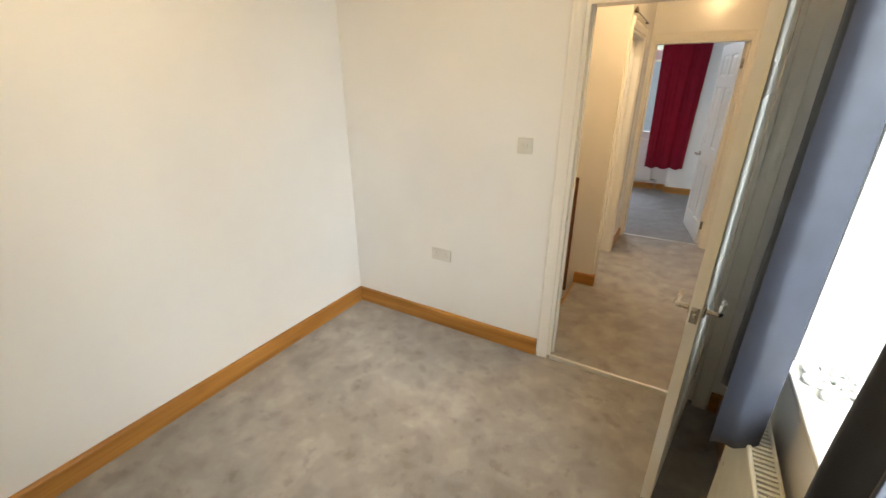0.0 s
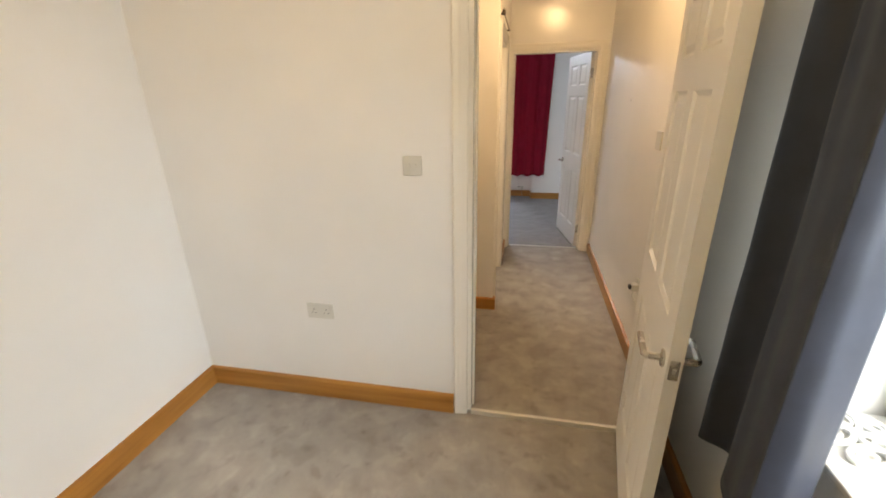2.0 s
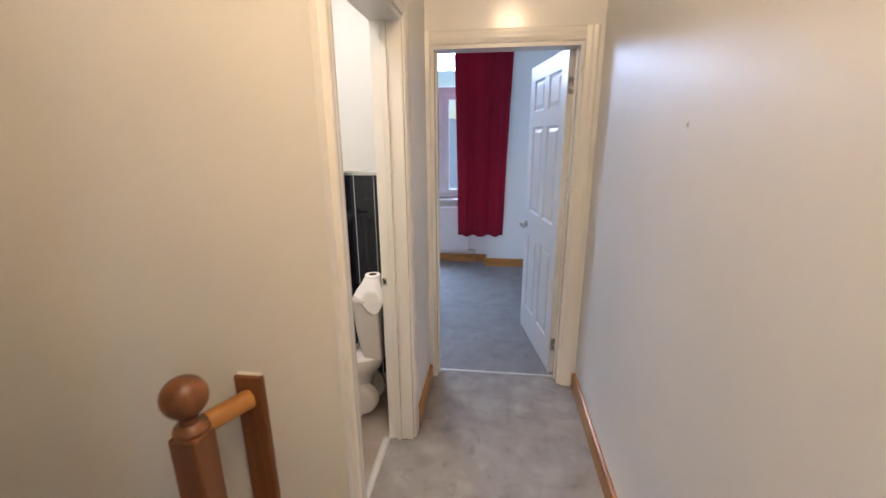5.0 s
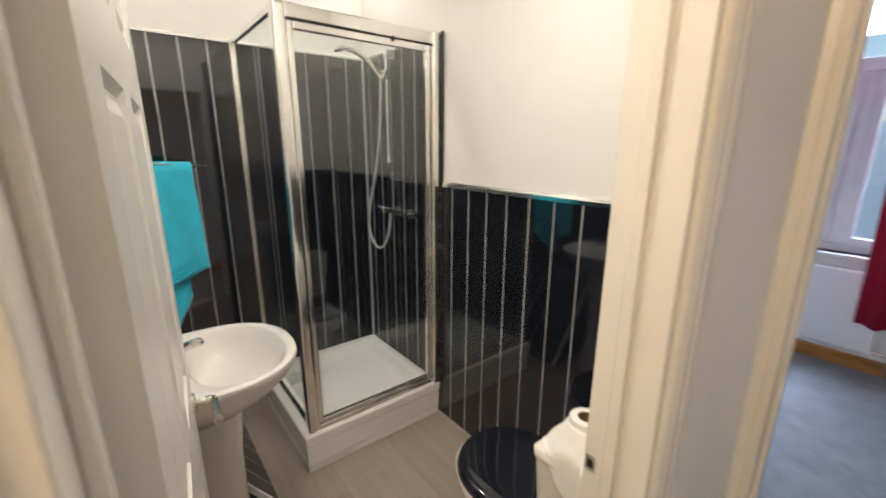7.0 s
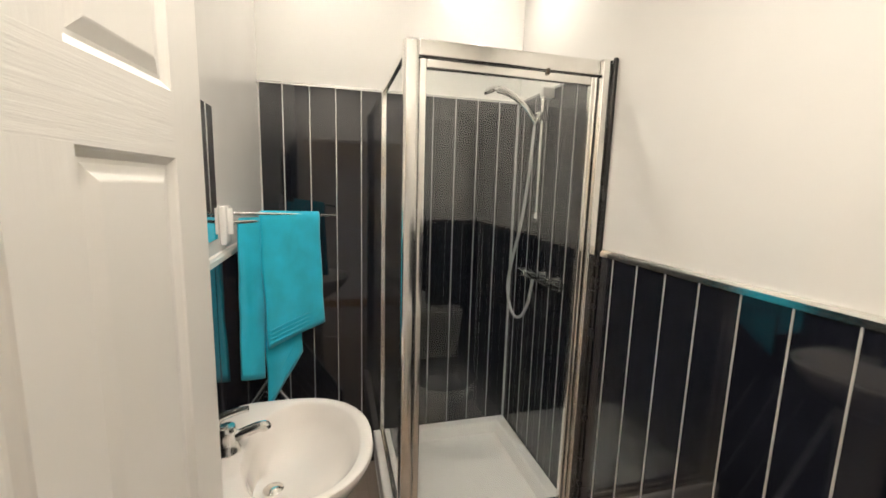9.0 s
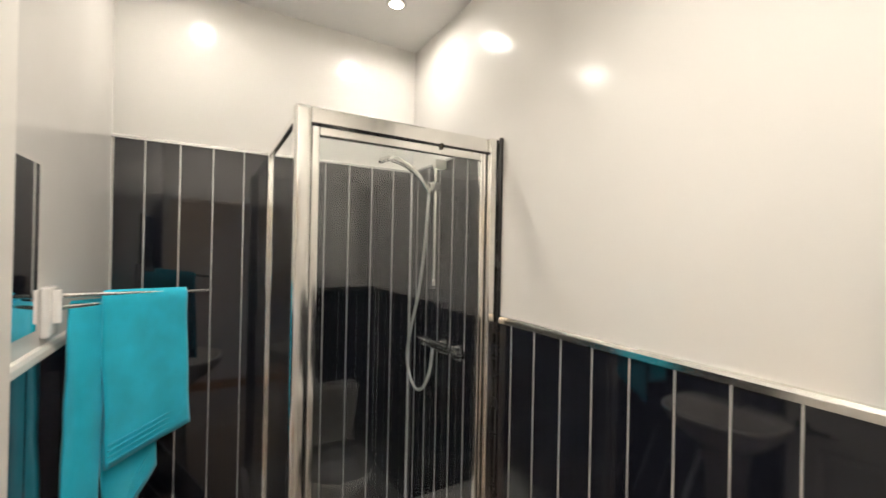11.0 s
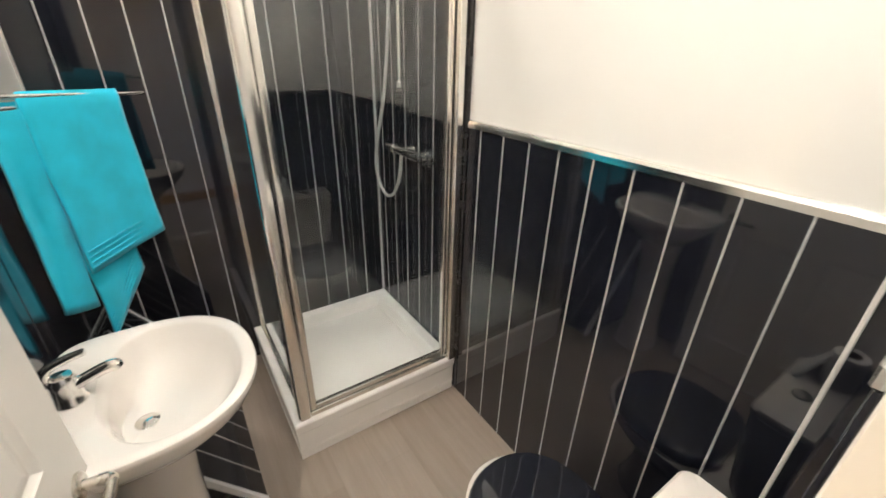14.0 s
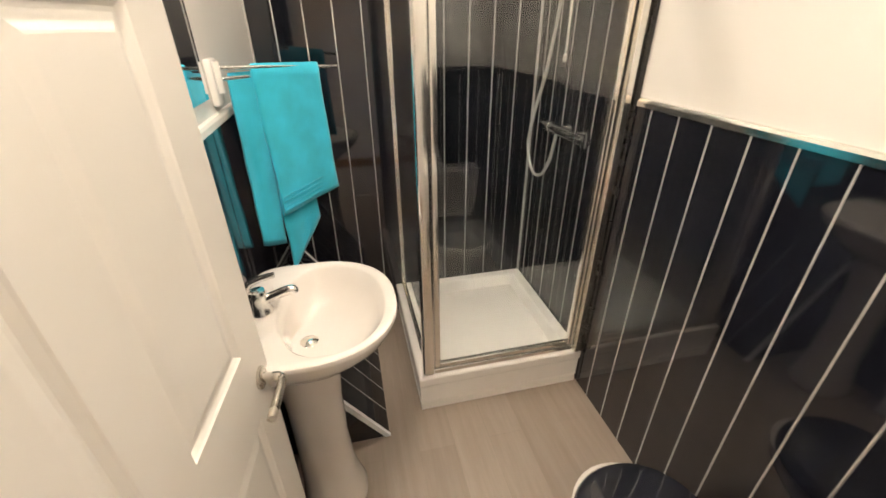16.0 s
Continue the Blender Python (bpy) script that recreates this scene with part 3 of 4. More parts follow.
# ---- stairs ----
stairs = thing("staircase", pose(-0.60, YA1, 0), "carpeted staircase going down from the landing", "stairs")
for i in range(8):
    part("step", boxed(-0.235 * (i + 1), 0.0, -0.19 * (i + 1) - 0.19, -0.235 * i, YS0 - YA1, -0.19 * (i + 1), 0.008), M_CARPET, stairs)
part("nosing", boxed(-0.02, 0.0, -0.19, 0.0, YS0 - YA1, -0.0, 0.004), M_PINE_Y, stairs, "varnished pine landing edge")

newel = thing("newel_post", pose(-0.776, 3.13, -0.132), "dark pine newel post with a ball cap, shade in its colour", "newel post")
part("post", boxed(-0.035, -0.035, -0.058, 0.035, 0.035, 0.98, 0.004), M_PINE_Z, newel)
part("neck", lathe([(0.034, 0.98), (0.038, 0.99), (0.034, 1.0), (0.022, 1.008), (0.021, 1.022), (0.028, 1.03)], 24), M_PINE_Z, newel, "", True)
ball = [(0.001, 1.026)] + [(0.050 * math.sin(math.pi * k / 16), 1.0735 - 0.050 * math.cos(math.pi * k / 16)) for k in range(1, 16)] + [(0.001, 1.1235)]
part("ball_cap", lathe(ball, 28), M_PINE_Z, newel, "turned round ball cap", True)
half = thing("half_newel", pose(-0.716, YS0, -0.103), "dark pine half newel fixed to the wall, shade in its colour", "newel post")
part("board", boxed(-0.040, -0.018, 0, 0.040, 0, 1.012, 0.007, 3), M_PINE_Z, half)
part("cap", boxed(-0.034, -0.011, 1.0118, 0.034, 0, 1.015, 0.001), M_TRIM, half, "paint line along the top")
rail = thing("handrail", pose(0, 0, 0), "varnished pine handrail between the newels", "handrail")
p0, p1 = Vector((-0.765, 3.165, 0.845)), Vector((-0.716, YS0 - 0.018, 0.845))
part("rail", tube([p0, p1], [0.026, 0.026], 14), M_PINE_Y, rail, "", True)
part("base_rail", tube([(p0.x, p0.y, 0.05), (p1.x, p1.y, 0.05)], 0.02, 8), M_PINE_Y, rail)

pole = thing("curtain_pole", pose(XH1, DB[0] - 0.03, 2.045), "thin dark curtain pole above the bathroom doorway", "curtain pole")
part("rod", tube([(0.022, -0.04, 0.012), (0.022, 0.74, 0.012)], 0.004, 8), M_DARK_METAL, pole, "", True)
part("finial", lathe([(0.001, -0.016), (0.010, -0.012), (0.014, 0), (0.010, 0.012), (0.006, 0.018), (0.001, 0.024)], 14, base=(0.022, -0.045, 0.012)), M_DARK_METAL, pole, "dark metal finial", True)
for y in (0.0, 0.70):
    part("bracket", boxed(0.0, y - 0.004, 0.006, 0.024, y + 0.004, 0.018, 0.002), M_DARK_METAL, pole)


# ---- curtains ----
def curtain_sheet(x0, x1, z0, z1, folds, amp, pinch=1.0, ragged=0.0, seed=0.0, turn=0.0, nx=120, nz=44):
    """A hanging cloth in the xz plane, its folds towards y; pinch: the width at the hem over that at the top;
    turn: how far its last third swings back towards the wall."""
    bm = bmesh.new()
    rows = []
    mid = (x0 + x1) / 2
    for j in range(nz + 1):
        v = j / nz
        row = []
        for i in range(nx + 1):
            u = i / nx
            w = pinch + (1 - pinch) * v
            ph = folds * 2 * math.pi * u + 0.5 * math.sin(3.1 * u + 2.2 * v + seed) + 0.25 * math.sin(5 * v + 9 * u)
            a = amp * (0.55 + 0.45 * (1 - v)) * (0.75 + 0.4 * noise.noise((u * 4 + seed, v * 1.5, seed)))
            y = a * (math.sin(ph) + 0.28 * math.sin(2.3 * ph + seed))
            y += 0.006 * noise.noise((u * 9, v * 7 + seed, 3.0))
            z = z0 + (z1 - z0) * v
            if v < 0.35:
                z += (0.35 - v) / 0.35 * ragged * (noise.noise((u * 3.5 + seed, 0.3, seed)) + 0.45 * math.sin(ph))
            if turn:
                near = min(u / 0.62, 1.0)
                back = max(u - 0.62, 0.0) / 0.38
                y = y * (1 - near ** 3) - turn * near ** 3 + 2 * turn * back + 0.010 * math.sin(7 * back + 3 * v) * back
                z += 0.05 * back * (1 - v)
                row.append(bm.verts.new((x0 + (x1 - x0) * (0.97 * near + 0.06 * math.sin(3.1 * back + 0.8 * v) - 0.03 * back), y, z)))
                continue
            row.append(bm.verts.new((mid + (x0 + (x1 - x0) * u - mid) * w + 0.008 * math.sin(ph * 0.5 + 3 * v), y, z)))
        rows.append(row)
    for a, b in zip(rows, rows[1:]):
        for i in range(nx):
            bm.faces.new((a[i], a[i + 1], b[i + 1], b[i]))
    return bm


def curtain(m, w, z0, z1, folds, amp, material, label, pinch=1.0, ragged=0.01, seed=0.0, turn=0.0):
    c = thing("curtain", m, label, "curtain")
    cloth = part("cloth", curtain_sheet(-w / 2, w / 2, z0, z1, folds, amp, pinch, ragged, seed, turn), material, c, "", True)
    so = cloth.modifiers.new("thickness", "SOLIDIFY")
    so.thickness = 0.003
    part("heading_tape", boxed(-w / 2, -0.006, z1 - 0.03, w / 2, 0.006, z1, 0.002), material, c)
    return c


curtain(pose(-0.238, 7.065, 0), 0.63, 0.38, 2.58, 3.4, 0.030, M_RED, "long crimson curtain hanging beside the far window", 0.84, 0.016, 1.0)
curtain(pose(0.294, 1.325, 0, 0, 0, -90), 0.35, 0.60, 2.33, 1.9, 0.034, M_GREY, "slate grey curtain hanging over the radiator", 0.95, 0.02, 4.0, 0.055)
curtain(pose(0.286, 0.560, 0, 0, 0, -90), 0.18, 0.56, 2.33, 1.8, 0.036, M_GREY, "slate grey curtain drawn to the side of the window", 0.95, 0.03, 7.0)
far_pole = thing("curtain_pole", pose(-0.95, 7.065, 2.595), "dark curtain pole above the far window", "curtain pole")
part("rod", tube([(-0.95, 0, 0), (1.05, 0, 0)], 0.011, 10), M_DARK_METAL, far_pole, "", True)
for x in (-0.90, 1.0):
    part("bracket", boxed(x - 0.008, 0.0, -0.01, x + 0.008, YW - 7.065 if x < 0 else YB - 7.065, 0.006, 0.002), M_DARK_METAL, far_pole)
near_pole = thing("curtain_pole", pose(0.286, 0.7, 2.345), "dark curtain pole above the near window", "curtain pole")
part("rod", tube([(0, -0.95, 0), (0, 0.86, 0)], 0.011, 10), M_DARK_METAL, near_pole, "", True)
for y in (-0.9, 0.82):
    part("bracket", boxed(0.0, y - 0.008, -0.01, 0.149, y + 0.008, 0.006, 0.002), M_DARK_METAL, near_pole)


# ---- windows ----
def frame_rect(bm, x0, x1, z0, z1, y0, y1, w):
    box(bm, x0, y0, z0, x0 + w, y1, z1, 0.006, 2)
    box(bm, x1 - w, y0, z0, x1, y1, z1, 0.006, 2)
    box(bm, x0 + w, y0, z0, x1 - w, y1, z0 + w, 0.006, 2)
    box(bm, x0 + w, y0, z1 - w, x1 - w, y1, z1, 0.006, 2)
    return bm


def pane(parent, x0, x1, z0, z1, y):
    p = part("pane", boxed(x0, y - 0.002, z0, x1, y + 0.002, z1), M_PANE, parent, "clear glass pane")
    p.visible_shadow = False
    return p


win_far = thing("window_2", pose(0, YW + 0.09, 0), "white pvc casement window with a top light", "window", "", "structure")
part("window_frame", frame_rect(bmesh.new(), WF[0], WF[1], WF[2], WF[3], 0, 0.07, 0.05), M_PVC, win_far)
part("transom", boxed(WF[0] + 0.05, 0, 1.965, WF[1] - 0.05, 0.07, 2.05, 0.004), M_PVC, win_far)
part("mullion", boxed(-0.755, 0.0, WF[2] + 0.05, -0.69, 0.07, 1.965, 0.004), M_PVC, win_far)
for a, b in ((WF[0] + 0.05, -0.755), (-0.69, WF[1] - 0.05)):
    sash = part("sash", frame_rect(bmesh.new(), a + 0.002, b - 0.002, WF[2] + 0.052, 1.963, -0.012, 0.05, 0.05), M_PVC, win_far)
    pane(sash, a + 0.05, b - 0.05, WF[2] + 0.10, 1.915, 0.02)
pane(win_far, WF[0] + 0.05, WF[1] - 0.05, 2.05, WF[3] - 0.05, 0.03)
part("window_sill", boxed(WF[0] - 0.04, -0.13, WF[2] - 0.028, WF[1] + 0.04, 0.0, WF[2], 0.006, 2), M_TRIM, win_far, "white painted sill board")

win_near = thing("window_1", pose(XR + 0.215, 0, 0, 0, 0, -90), "white pvc window in a deep recess", "window", "", "structure")
a, b = -WN[1], -WN[0]
part("window_frame", frame_rect(bmesh.new(), a, b, WN[2] + 0.02, WN[3], 0, 0.07, 0.055), M_PVC, win_near)
part("mullion", boxed((a + b) / 2 - 0.03, 0, WN[2] + 0.075, (a + b) / 2 + 0.03, 0.07, WN[3] - 0.055, 0.004), M_PVC, win_near)
pane(win_near, a + 0.055, (a + b) / 2 - 0.03, WN[2] + 0.075, WN[3] - 0.055, 0.03)
pane(win_near, (a + b) / 2 + 0.03, b - 0.055, WN[2] + 0.075, WN[3] - 0.055, 0.03)
part("window_sill", boxed(a + 0.002, -0.240, WN[2] + 0.001, b - 0.002, 0.0, WN[2] + 0.021, 0.005, 2), M_TRIM, win_near, "deep white painted sill")

orn = thing("scroll_ornament", pose(0.53, 1.325, WN[2] + 0.021), "white openwork scroll ornament lying on the window sill", "ornament")
for k, (ox, oy, ra, rb, turn) in enumerate(((-0.058, 0.058, 0.034, 0.020, 60), (-0.052, 0.004, 0.042, 0.028, 20), (0.006, 0.056, 0.034, 0.020, 75), (0.056, 0.040, 0.034, 0.021, 110), (0.034, -0.022, 0.042, 0.028, 140), (-0.022, -0.060, 0.042, 0.026, 20), (0.060, -0.066, 0.030, 0.020, 100))):
    ct, st_ = math.cos(radians(turn)), math.sin(radians(turn))
    pts = []
    for q in range(29):
        e = 2 * math.pi * q / 28
        px, py = ra * math.cos(e), rb * math.sin(e)
        pts.append((ox + px * ct - py * st_, oy + px * st_ + py * ct, 0.008))
    part("ring", tube(pts, 0.0068, 8), M_LACE, orn, "", True)
    part("inner_ring", tube([(ox + (x - ox) * 0.45, oy + (y - oy) * 0.45, 0.007) for x, y, _ in pts], 0.0035, 6), M_LACE, orn, "", True)
part("stem", tube(smooth_path([(-0.07, 0.07, 0.006), (-0.01, 0.02, 0.007), (0.03, 0.0, 0.007), (0.065, -0.065, 0.006)], 6), 0.005, 8), M_LACE, orn, "", True)

# ---- radiators ----
rad = thing("radiator", pose(XR, 0.62, 0.12), "cream panel radiator with a slotted top grille", "radiator")
y0, y1 = -0.60, 0.76
bm = boxed(-0.105, y0, 0, -0.092, y1, 0.50, 0.004)
part("front_panel", bm, M_RAD, rad)
part("rolled_edge", tube([(-0.1015, y0 + 0.002, 0.0), (-0.1015, y1 - 0.002, 0.0)], 0.005, 10), M_RAD, rad, "", True)
part("back_panel", boxed(-0.048, y0, 0, -0.038, y1, 0.50, 0.004), M_RAD, rad)
for y in (y0, y1 - 0.003):
    part("side_panel", boxed(-0.092, y, 0.0, -0.048, y + 0.003, 0.51), M_RAD, rad)
part("grille_edge", boxed(-0.108, y0, 0.505, -0.096, y1, 0.52, 0.003), M_RAD, rad)
part("grille_edge", boxed(-0.046, y0, 0.505, -0.036, y1, 0.52, 0.003), M_RAD, rad)
slat = mesh_of(boxed(-0.096, -0.0045, 0.509, -0.046, 0.0045, 0.516), "grille_slat", M_RAD)
n = int((y1 - y0) / 0.018)
for k in range(n):
    o = new("grille_slat", slat)
    o.parent = rad
    o.matrix_basis = pose(0, y0 + 0.01 + k * (y1 - y0 - 0.02) / (n - 1), 0)
part("core", boxed(-0.085, y0 + 0.01, 0.02, -0.055, y1 - 0.01, 0.46), M_SOCKET_DARK, rad, "dark convector fins")
for y in (y0 + 0.12, y1 - 0.12):
    part("bracket", boxed(-0.038, y - 0.02, 0.1, 0.0, y + 0.02, 0.4, 0.002), M_RAD, rad)
for y in (y0 + 0.03, y1 - 0.03):
    part("pipe", tube([(-0.06, y, -0.138), (-0.06, y, 0.01)], 0.0075, 10), M_RAD, rad, "", True)

rad2 = thing("radiator", pose(-0.95, YW, 0.13), "white panel radiator below the far window", "radiator")
part("front_panel", boxed(-0.62, -0.085, 0.02, 0.56, -0.07, 0.56, 0.006, 2), M_WALL_COOL, rad2)
part("back_panel", boxed(-0.62, -0.045, 0.02, 0.56, -0.035, 0.56, 0.003), M_WALL_COOL, rad2)
for x in (-0.5, 0.44):
    part("bracket", boxed(x - 0.02, -0.07, 0.1, x + 0.02, 0, 0.4, 0.002), M_WALL_COOL, rad2)
part("valve", lathe([(0.010, 0.0), (0.018, 0.01), (0.018, 0.05), (0.014, 0.055), (0.010, 0.056)], 14, base=(0.64, -0.06, -0.01)), M_PLASTIC, rad2, "white radiator valve", True)
part("pipe", tube([(0.64, -0.06, -0.13), (0.64, -0.06, 0.0)], 0.0075, 10), M_CHROME, rad2, "", True)
part("valve_tail", tube([(0.55, -0.06, 0.035), (0.63, -0.06, 0.035)], 0.009, 10), M_CHROME, rad2, "", True)


# ---- bathroom panelling ----
PITCH, STRIP_Z, FULL_Z = 0.12, 1.288, 1.977
panel_low = mesh_of(boxed(-PITCH / 2 + 0.002, 0, 0.0, PITCH / 2 - 0.002, 0.008, STRIP_Z, 0.0016), "panel", M_BLACK)
panel_full = mesh_of(boxed(-PITCH / 2 + 0.002, 0, 0.0, PITCH / 2 - 0.002, 0.008, FULL_Z, 0.0016), "panel", M_BLACK)
strip_low = mesh_of(boxed(-0.0030, 0, 0.0, 0.0030, 0.0094, STRIP_Z, 0.0024, 3), "silver_strip", M_STRIP)
strip_full = mesh_of(boxed(-0.0030, 0, 0.0, 0.0030, 0.0094, FULL_Z, 0.0024, 3), "silver_strip", M_STRIP)


def clad(parent, m, length, full, first=0.0, strips=True):
    """Panels along local x, facing local y."""
    k, x = 0, first
    while x < length - 0.004:
        w = min(PITCH, length - x)
        if w > PITCH - 0.004:
            o = new("panel", panel_full if full else panel_low)
            o.parent = parent
            o.matrix_basis = m @ pose(x + PITCH / 2, 0, 0.004)
        else:
            o = part("panel", boxed(x + 0.002, 0, 0.004, x + w - 0.001, 0.008, (FULL_Z if full else STRIP_Z) + 0.004, 0.0016), M_BLACK, parent)
            o.matrix_basis = m
        if strips and (k or first):
            s = new("silver_strip", strip_full if full else strip_low)
            s.parent = parent
            s.matrix_basis = m @ pose(x, 0, 0.004)
        x += PITCH
        k += 1


# right wall: low panels up to the shower, full height inside it
SX = -1.82
clad(wall_bath_right, pose(-0.665, YB0, 0, 0, 0, 180), -0.665 - SX, False)
clad(wall_bath_right, pose(SX, YB0, 0, 0, 0, 180), SX - XK - 0.008, True)
clad(wall_bath_back, pose(XK, YB0, 0, 0, 0, -90), YB0 - YBL - 0.012, True)
clad(wall_hall, pose(XH0, DB[1] + 0.064, 0, 0, 0, 90), YB0 - DB[1] - 0.072, False)
cap_hall = part("cap_strip", boxed(XH0 - 0.012, DB[1] + 0.064, STRIP_Z + 0.004, XH0, YB0 - 0.013, STRIP_Z + 0.031, 0.003), M_CHROME, wall_hall, "chrome capping strip")
clad(wall_bath_left, pose(XK + 0.008, YBL + 0.004, 0), 1.86, False, 0.0, False)
part("panel", boxed(-0.662, YB0 - 0.007, 0.004, XH0 - 0.009, YB0, STRIP_Z + 0.004, 0.0014), M_BLACK, wall_bath_right)
part("corner_strip", boxed(-0.669, YB0 - 0.011, 0.0, -0.660, YB0, STRIP_Z, 0.002), M_TRIM, wall_bath_right, "cream plastic joint strip")
part("joint_line", boxed(-0.667, YB0 - 0.004, STRIP_Z + 0.02, -0.662, YB0, H, 0.001), M_TRIM, wall_bath_right)


def cap(parent, x0, y0, x1, y1, z, m=None, h=0.027, t=0.012):
    prof = [(0, 0), (t, 0), (t, h * 0.6), (t * 0.7, h * 0.92), (t * 0.3, h), (0, h)]
    if abs(y0 - y1) < 1e-6:
        s = -1 if y0 > 4 else 1
        bm = prism([(y0 + s * u, z + v) for u, v in prof], "x", min(x0, x1), max(x0, x1))
    else:
        bm = prism([(x0 + u, z + v) for u, v in prof], "y", min(y0, y1), max(y0, y1))
    return part("cap_strip", bm, m or M_CHROME, parent, "chrome capping strip")


cap(wall_bath_right, SX, YB0, XH0 - 0.012, YB0, STRIP_Z + 0.004)
cap(wall_bath_right, XK, YB0, SX, YB0, FULL_Z + 0.004, M_STRIP, 0.012)
cap(wall_bath_back, XK, YBL + 0.004, XK, YB0 - 0.013, FULL_Z + 0.004, M_STRIP, 0.012)
cap(wall_bath_left, XK + 0.013, YBL + 0.004, -0.76, YBL + 0.004, STRIP_Z + 0.004, M_TRIM, 0.027)
part("corner_strip", boxed(XK + 0.008, YB0 - 0.020, 0.16, XK + 0.020, YB0 - 0.008, FULL_Z, 0.003), M_STRIP, wall_bath_back, "silver inside corner strip")

# sloping boxed-in corner over the stairs
WX, WY, WZ = -1.748, 3.792, 0.55
YL = YBL + 0.012
boxing = thing("pipe_boxing", Matrix(), "sloping black panelled boxing edged with white trim", "boxing", "", "structure")
slope = Vector((0, WY - YL, -WZ)).normalized()
nrm = Vector((0, WZ, WY - YL)).normalized()
core = prism([(YL, 0), (WY - 0.012, 0), (YL, WZ - 0.015)], "x", XK + 0.010, WX - 0.010)
part("core", core, M_BLACK_TRIM, boxing)
ln = math.hypot(WY - YL, WZ)
for k in range(8):
    x1 = WX - 0.012 - k * PITCH
    x0 = max(x1 - PITCH + 0.004, XK + 0.012)
    if x1 - x0 < 0.02:
        break
    quad = [Vector((0, YL, WZ)) + slope * s + nrm * d for s, d in ((0.006, -0.008), (ln - 0.004, -0.008), (ln - 0.004, 0.0), (0.006, 0.0))]
    part("panel", prism([(q.y, q.z) for q in quad], "x", x0, x1), M_BLACK, boxing)
    quad = [Vector((0, YL, WZ)) + slope * s + nrm * d for s, d in ((0.006, -0.008), (ln - 0.004, -0.008), (ln - 0.004, 0.0015), (0.006, 0.0015))]
    part("silver_strip", prism([(q.y, q.z) for q in quad], "x", x0 - 0.005, x0), M_STRIP, boxing)
for a, b in ((YL, YL + 0.20), (YL + 0.205, WY - 0.014)):
    za, zb = WZ * (WY - a) / (WY - YL) - 0.016, WZ * (WY - b) / (WY - YL) - 0.016
    part("end_panel", prism([(a, 0.002), (b, 0.002), (b, max(zb, 0.003)), (a, za)], "x", WX - 0.010, WX - 0.002), M_BLACK, boxing)
part("end_strip", prism([(YL + 0.200, 0.002), (YL + 0.205, 0.002), (YL + 0.205, 0.25), (YL + 0.200, 0.255)], "x", WX - 0.010, WX), M_STRIP, boxing)
quad = [Vector((0, YL, WZ)) + slope * s + nrm * d for s, d in ((0.0, -0.024), (ln, -0.024), (ln, 0.003), (0.0, 0.003))]
part("edge_trim", prism([(q.y, max(q.z, 0.001)) for q in quad], "x", WX - 0.014, WX + 0.003), M_PVC, boxing, "white plastic edge trim")
quad = [Vector((0, YL, WZ)) + slope * s + nrm * d for s, d in ((0.0, -0.01), (ln, -0.01), (ln, 0.005), (0.0, 0.005))]
part("back_trim", prism([(q.y, max(q.z, 0.001)) for q in quad], "x", XK + 0.0105, XK + 0.022), M_PVC, boxing, "white plastic edge trim")


# ---- shower ----
TX, TY, TZ = -1.841, 3.942, 0.196
tray = thing("shower_tray", pose(0, 0, 0), "white raised shower tray with a stepped rim", "shower tray")
tx0, ty1 = XK + 0.010, YB0 - 0.010


def rect(inset, z):
    return [(TX - inset, TY + inset, z), (TX - inset, ty1 - inset, z), (tx0 + inset, ty1 - inset, z), (tx0 + inset, TY + inset, z)]


part("plinth", loft([rect(0.006, 0.0), rect(0.006, 0.038), rect(0.009, 0.040), rect(0.009, 0.044), rect(0.003, 0.046), rect(0.003, 0.050), rect(0.005, 0.052), rect(0.004, TZ - 0.055)]), M_ACRYLIC, tray, "white riser panel")
rings = [rect(0.006, TZ - 0.0545), rect(0.004, TZ - 0.053), rect(0.001, TZ - 0.049), rect(0.0, TZ - 0.010), rect(0.004, TZ - 0.003), rect(0.010, TZ), rect(0.052, TZ), rect(0.060, TZ - 0.005), rect(0.085, TZ - 0.053), rect(0.11, TZ - 0.061), rect(0.30, TZ - 0.067)]
part("tray", loft(rings), M_ACRYLIC, tray)

enc = thing("shower_enclosure", pose(0, 0, 0), "chrome framed glass corner shower enclosure", "shower enclosure")
EX, EY, ETOP = -1.872, 3.990, 1.993
ZB = TZ + 0.001


def chrome_box(name, x0, y0, z0, x1, y1, z1, label="", bev=0.005):
    ob = part(name, boxed(x0, y0, z0, x1, y1, z1, bev, 3), M_CHROME, enc, label, True)
    ob.modifiers.new("flat_faces", "WEIGHTED_NORMAL").keep_sharp = True
    return ob


chrome_box("corner_post", EX - 0.026, EY - 0.026, ZB, EX + 0.026, EY + 0.024, ETOP, "rounded chrome corner post", 0.012)
chrome_box("wall_post", EX - 0.018, ty1 - 0.040, ZB, EX + 0.038, ty1 - 0.001, ETOP)
chrome_box("wall_post", XK + 0.011, EY - 0.016, ZB, XK + 0.045, EY + 0.016, ETOP)
chrome_box("header", EX - 0.02, EY + 0.022, ETOP - 0.052, EX + 0.02, ty1 - 0.040, ETOP)
chrome_box("bottom_rail", EX - 0.018, EY + 0.022, ZB, EX + 0.018, ty1 - 0.040, ZB + 0.026)
chrome_box("side_header", XK + 0.045, EY - 0.012, ETOP - 0.028, EX - 0.022, EY + 0.012, ETOP)
chrome_box("side_bottom_rail", XK + 0.045, EY - 0.014, ZB, EX - 0.022, EY + 0.014, ZB + 0.024)
dy0, dy1, dz0, dz1 = EY + 0.026, ty1 - 0.044, ZB + 0.030, ETOP - 0.056
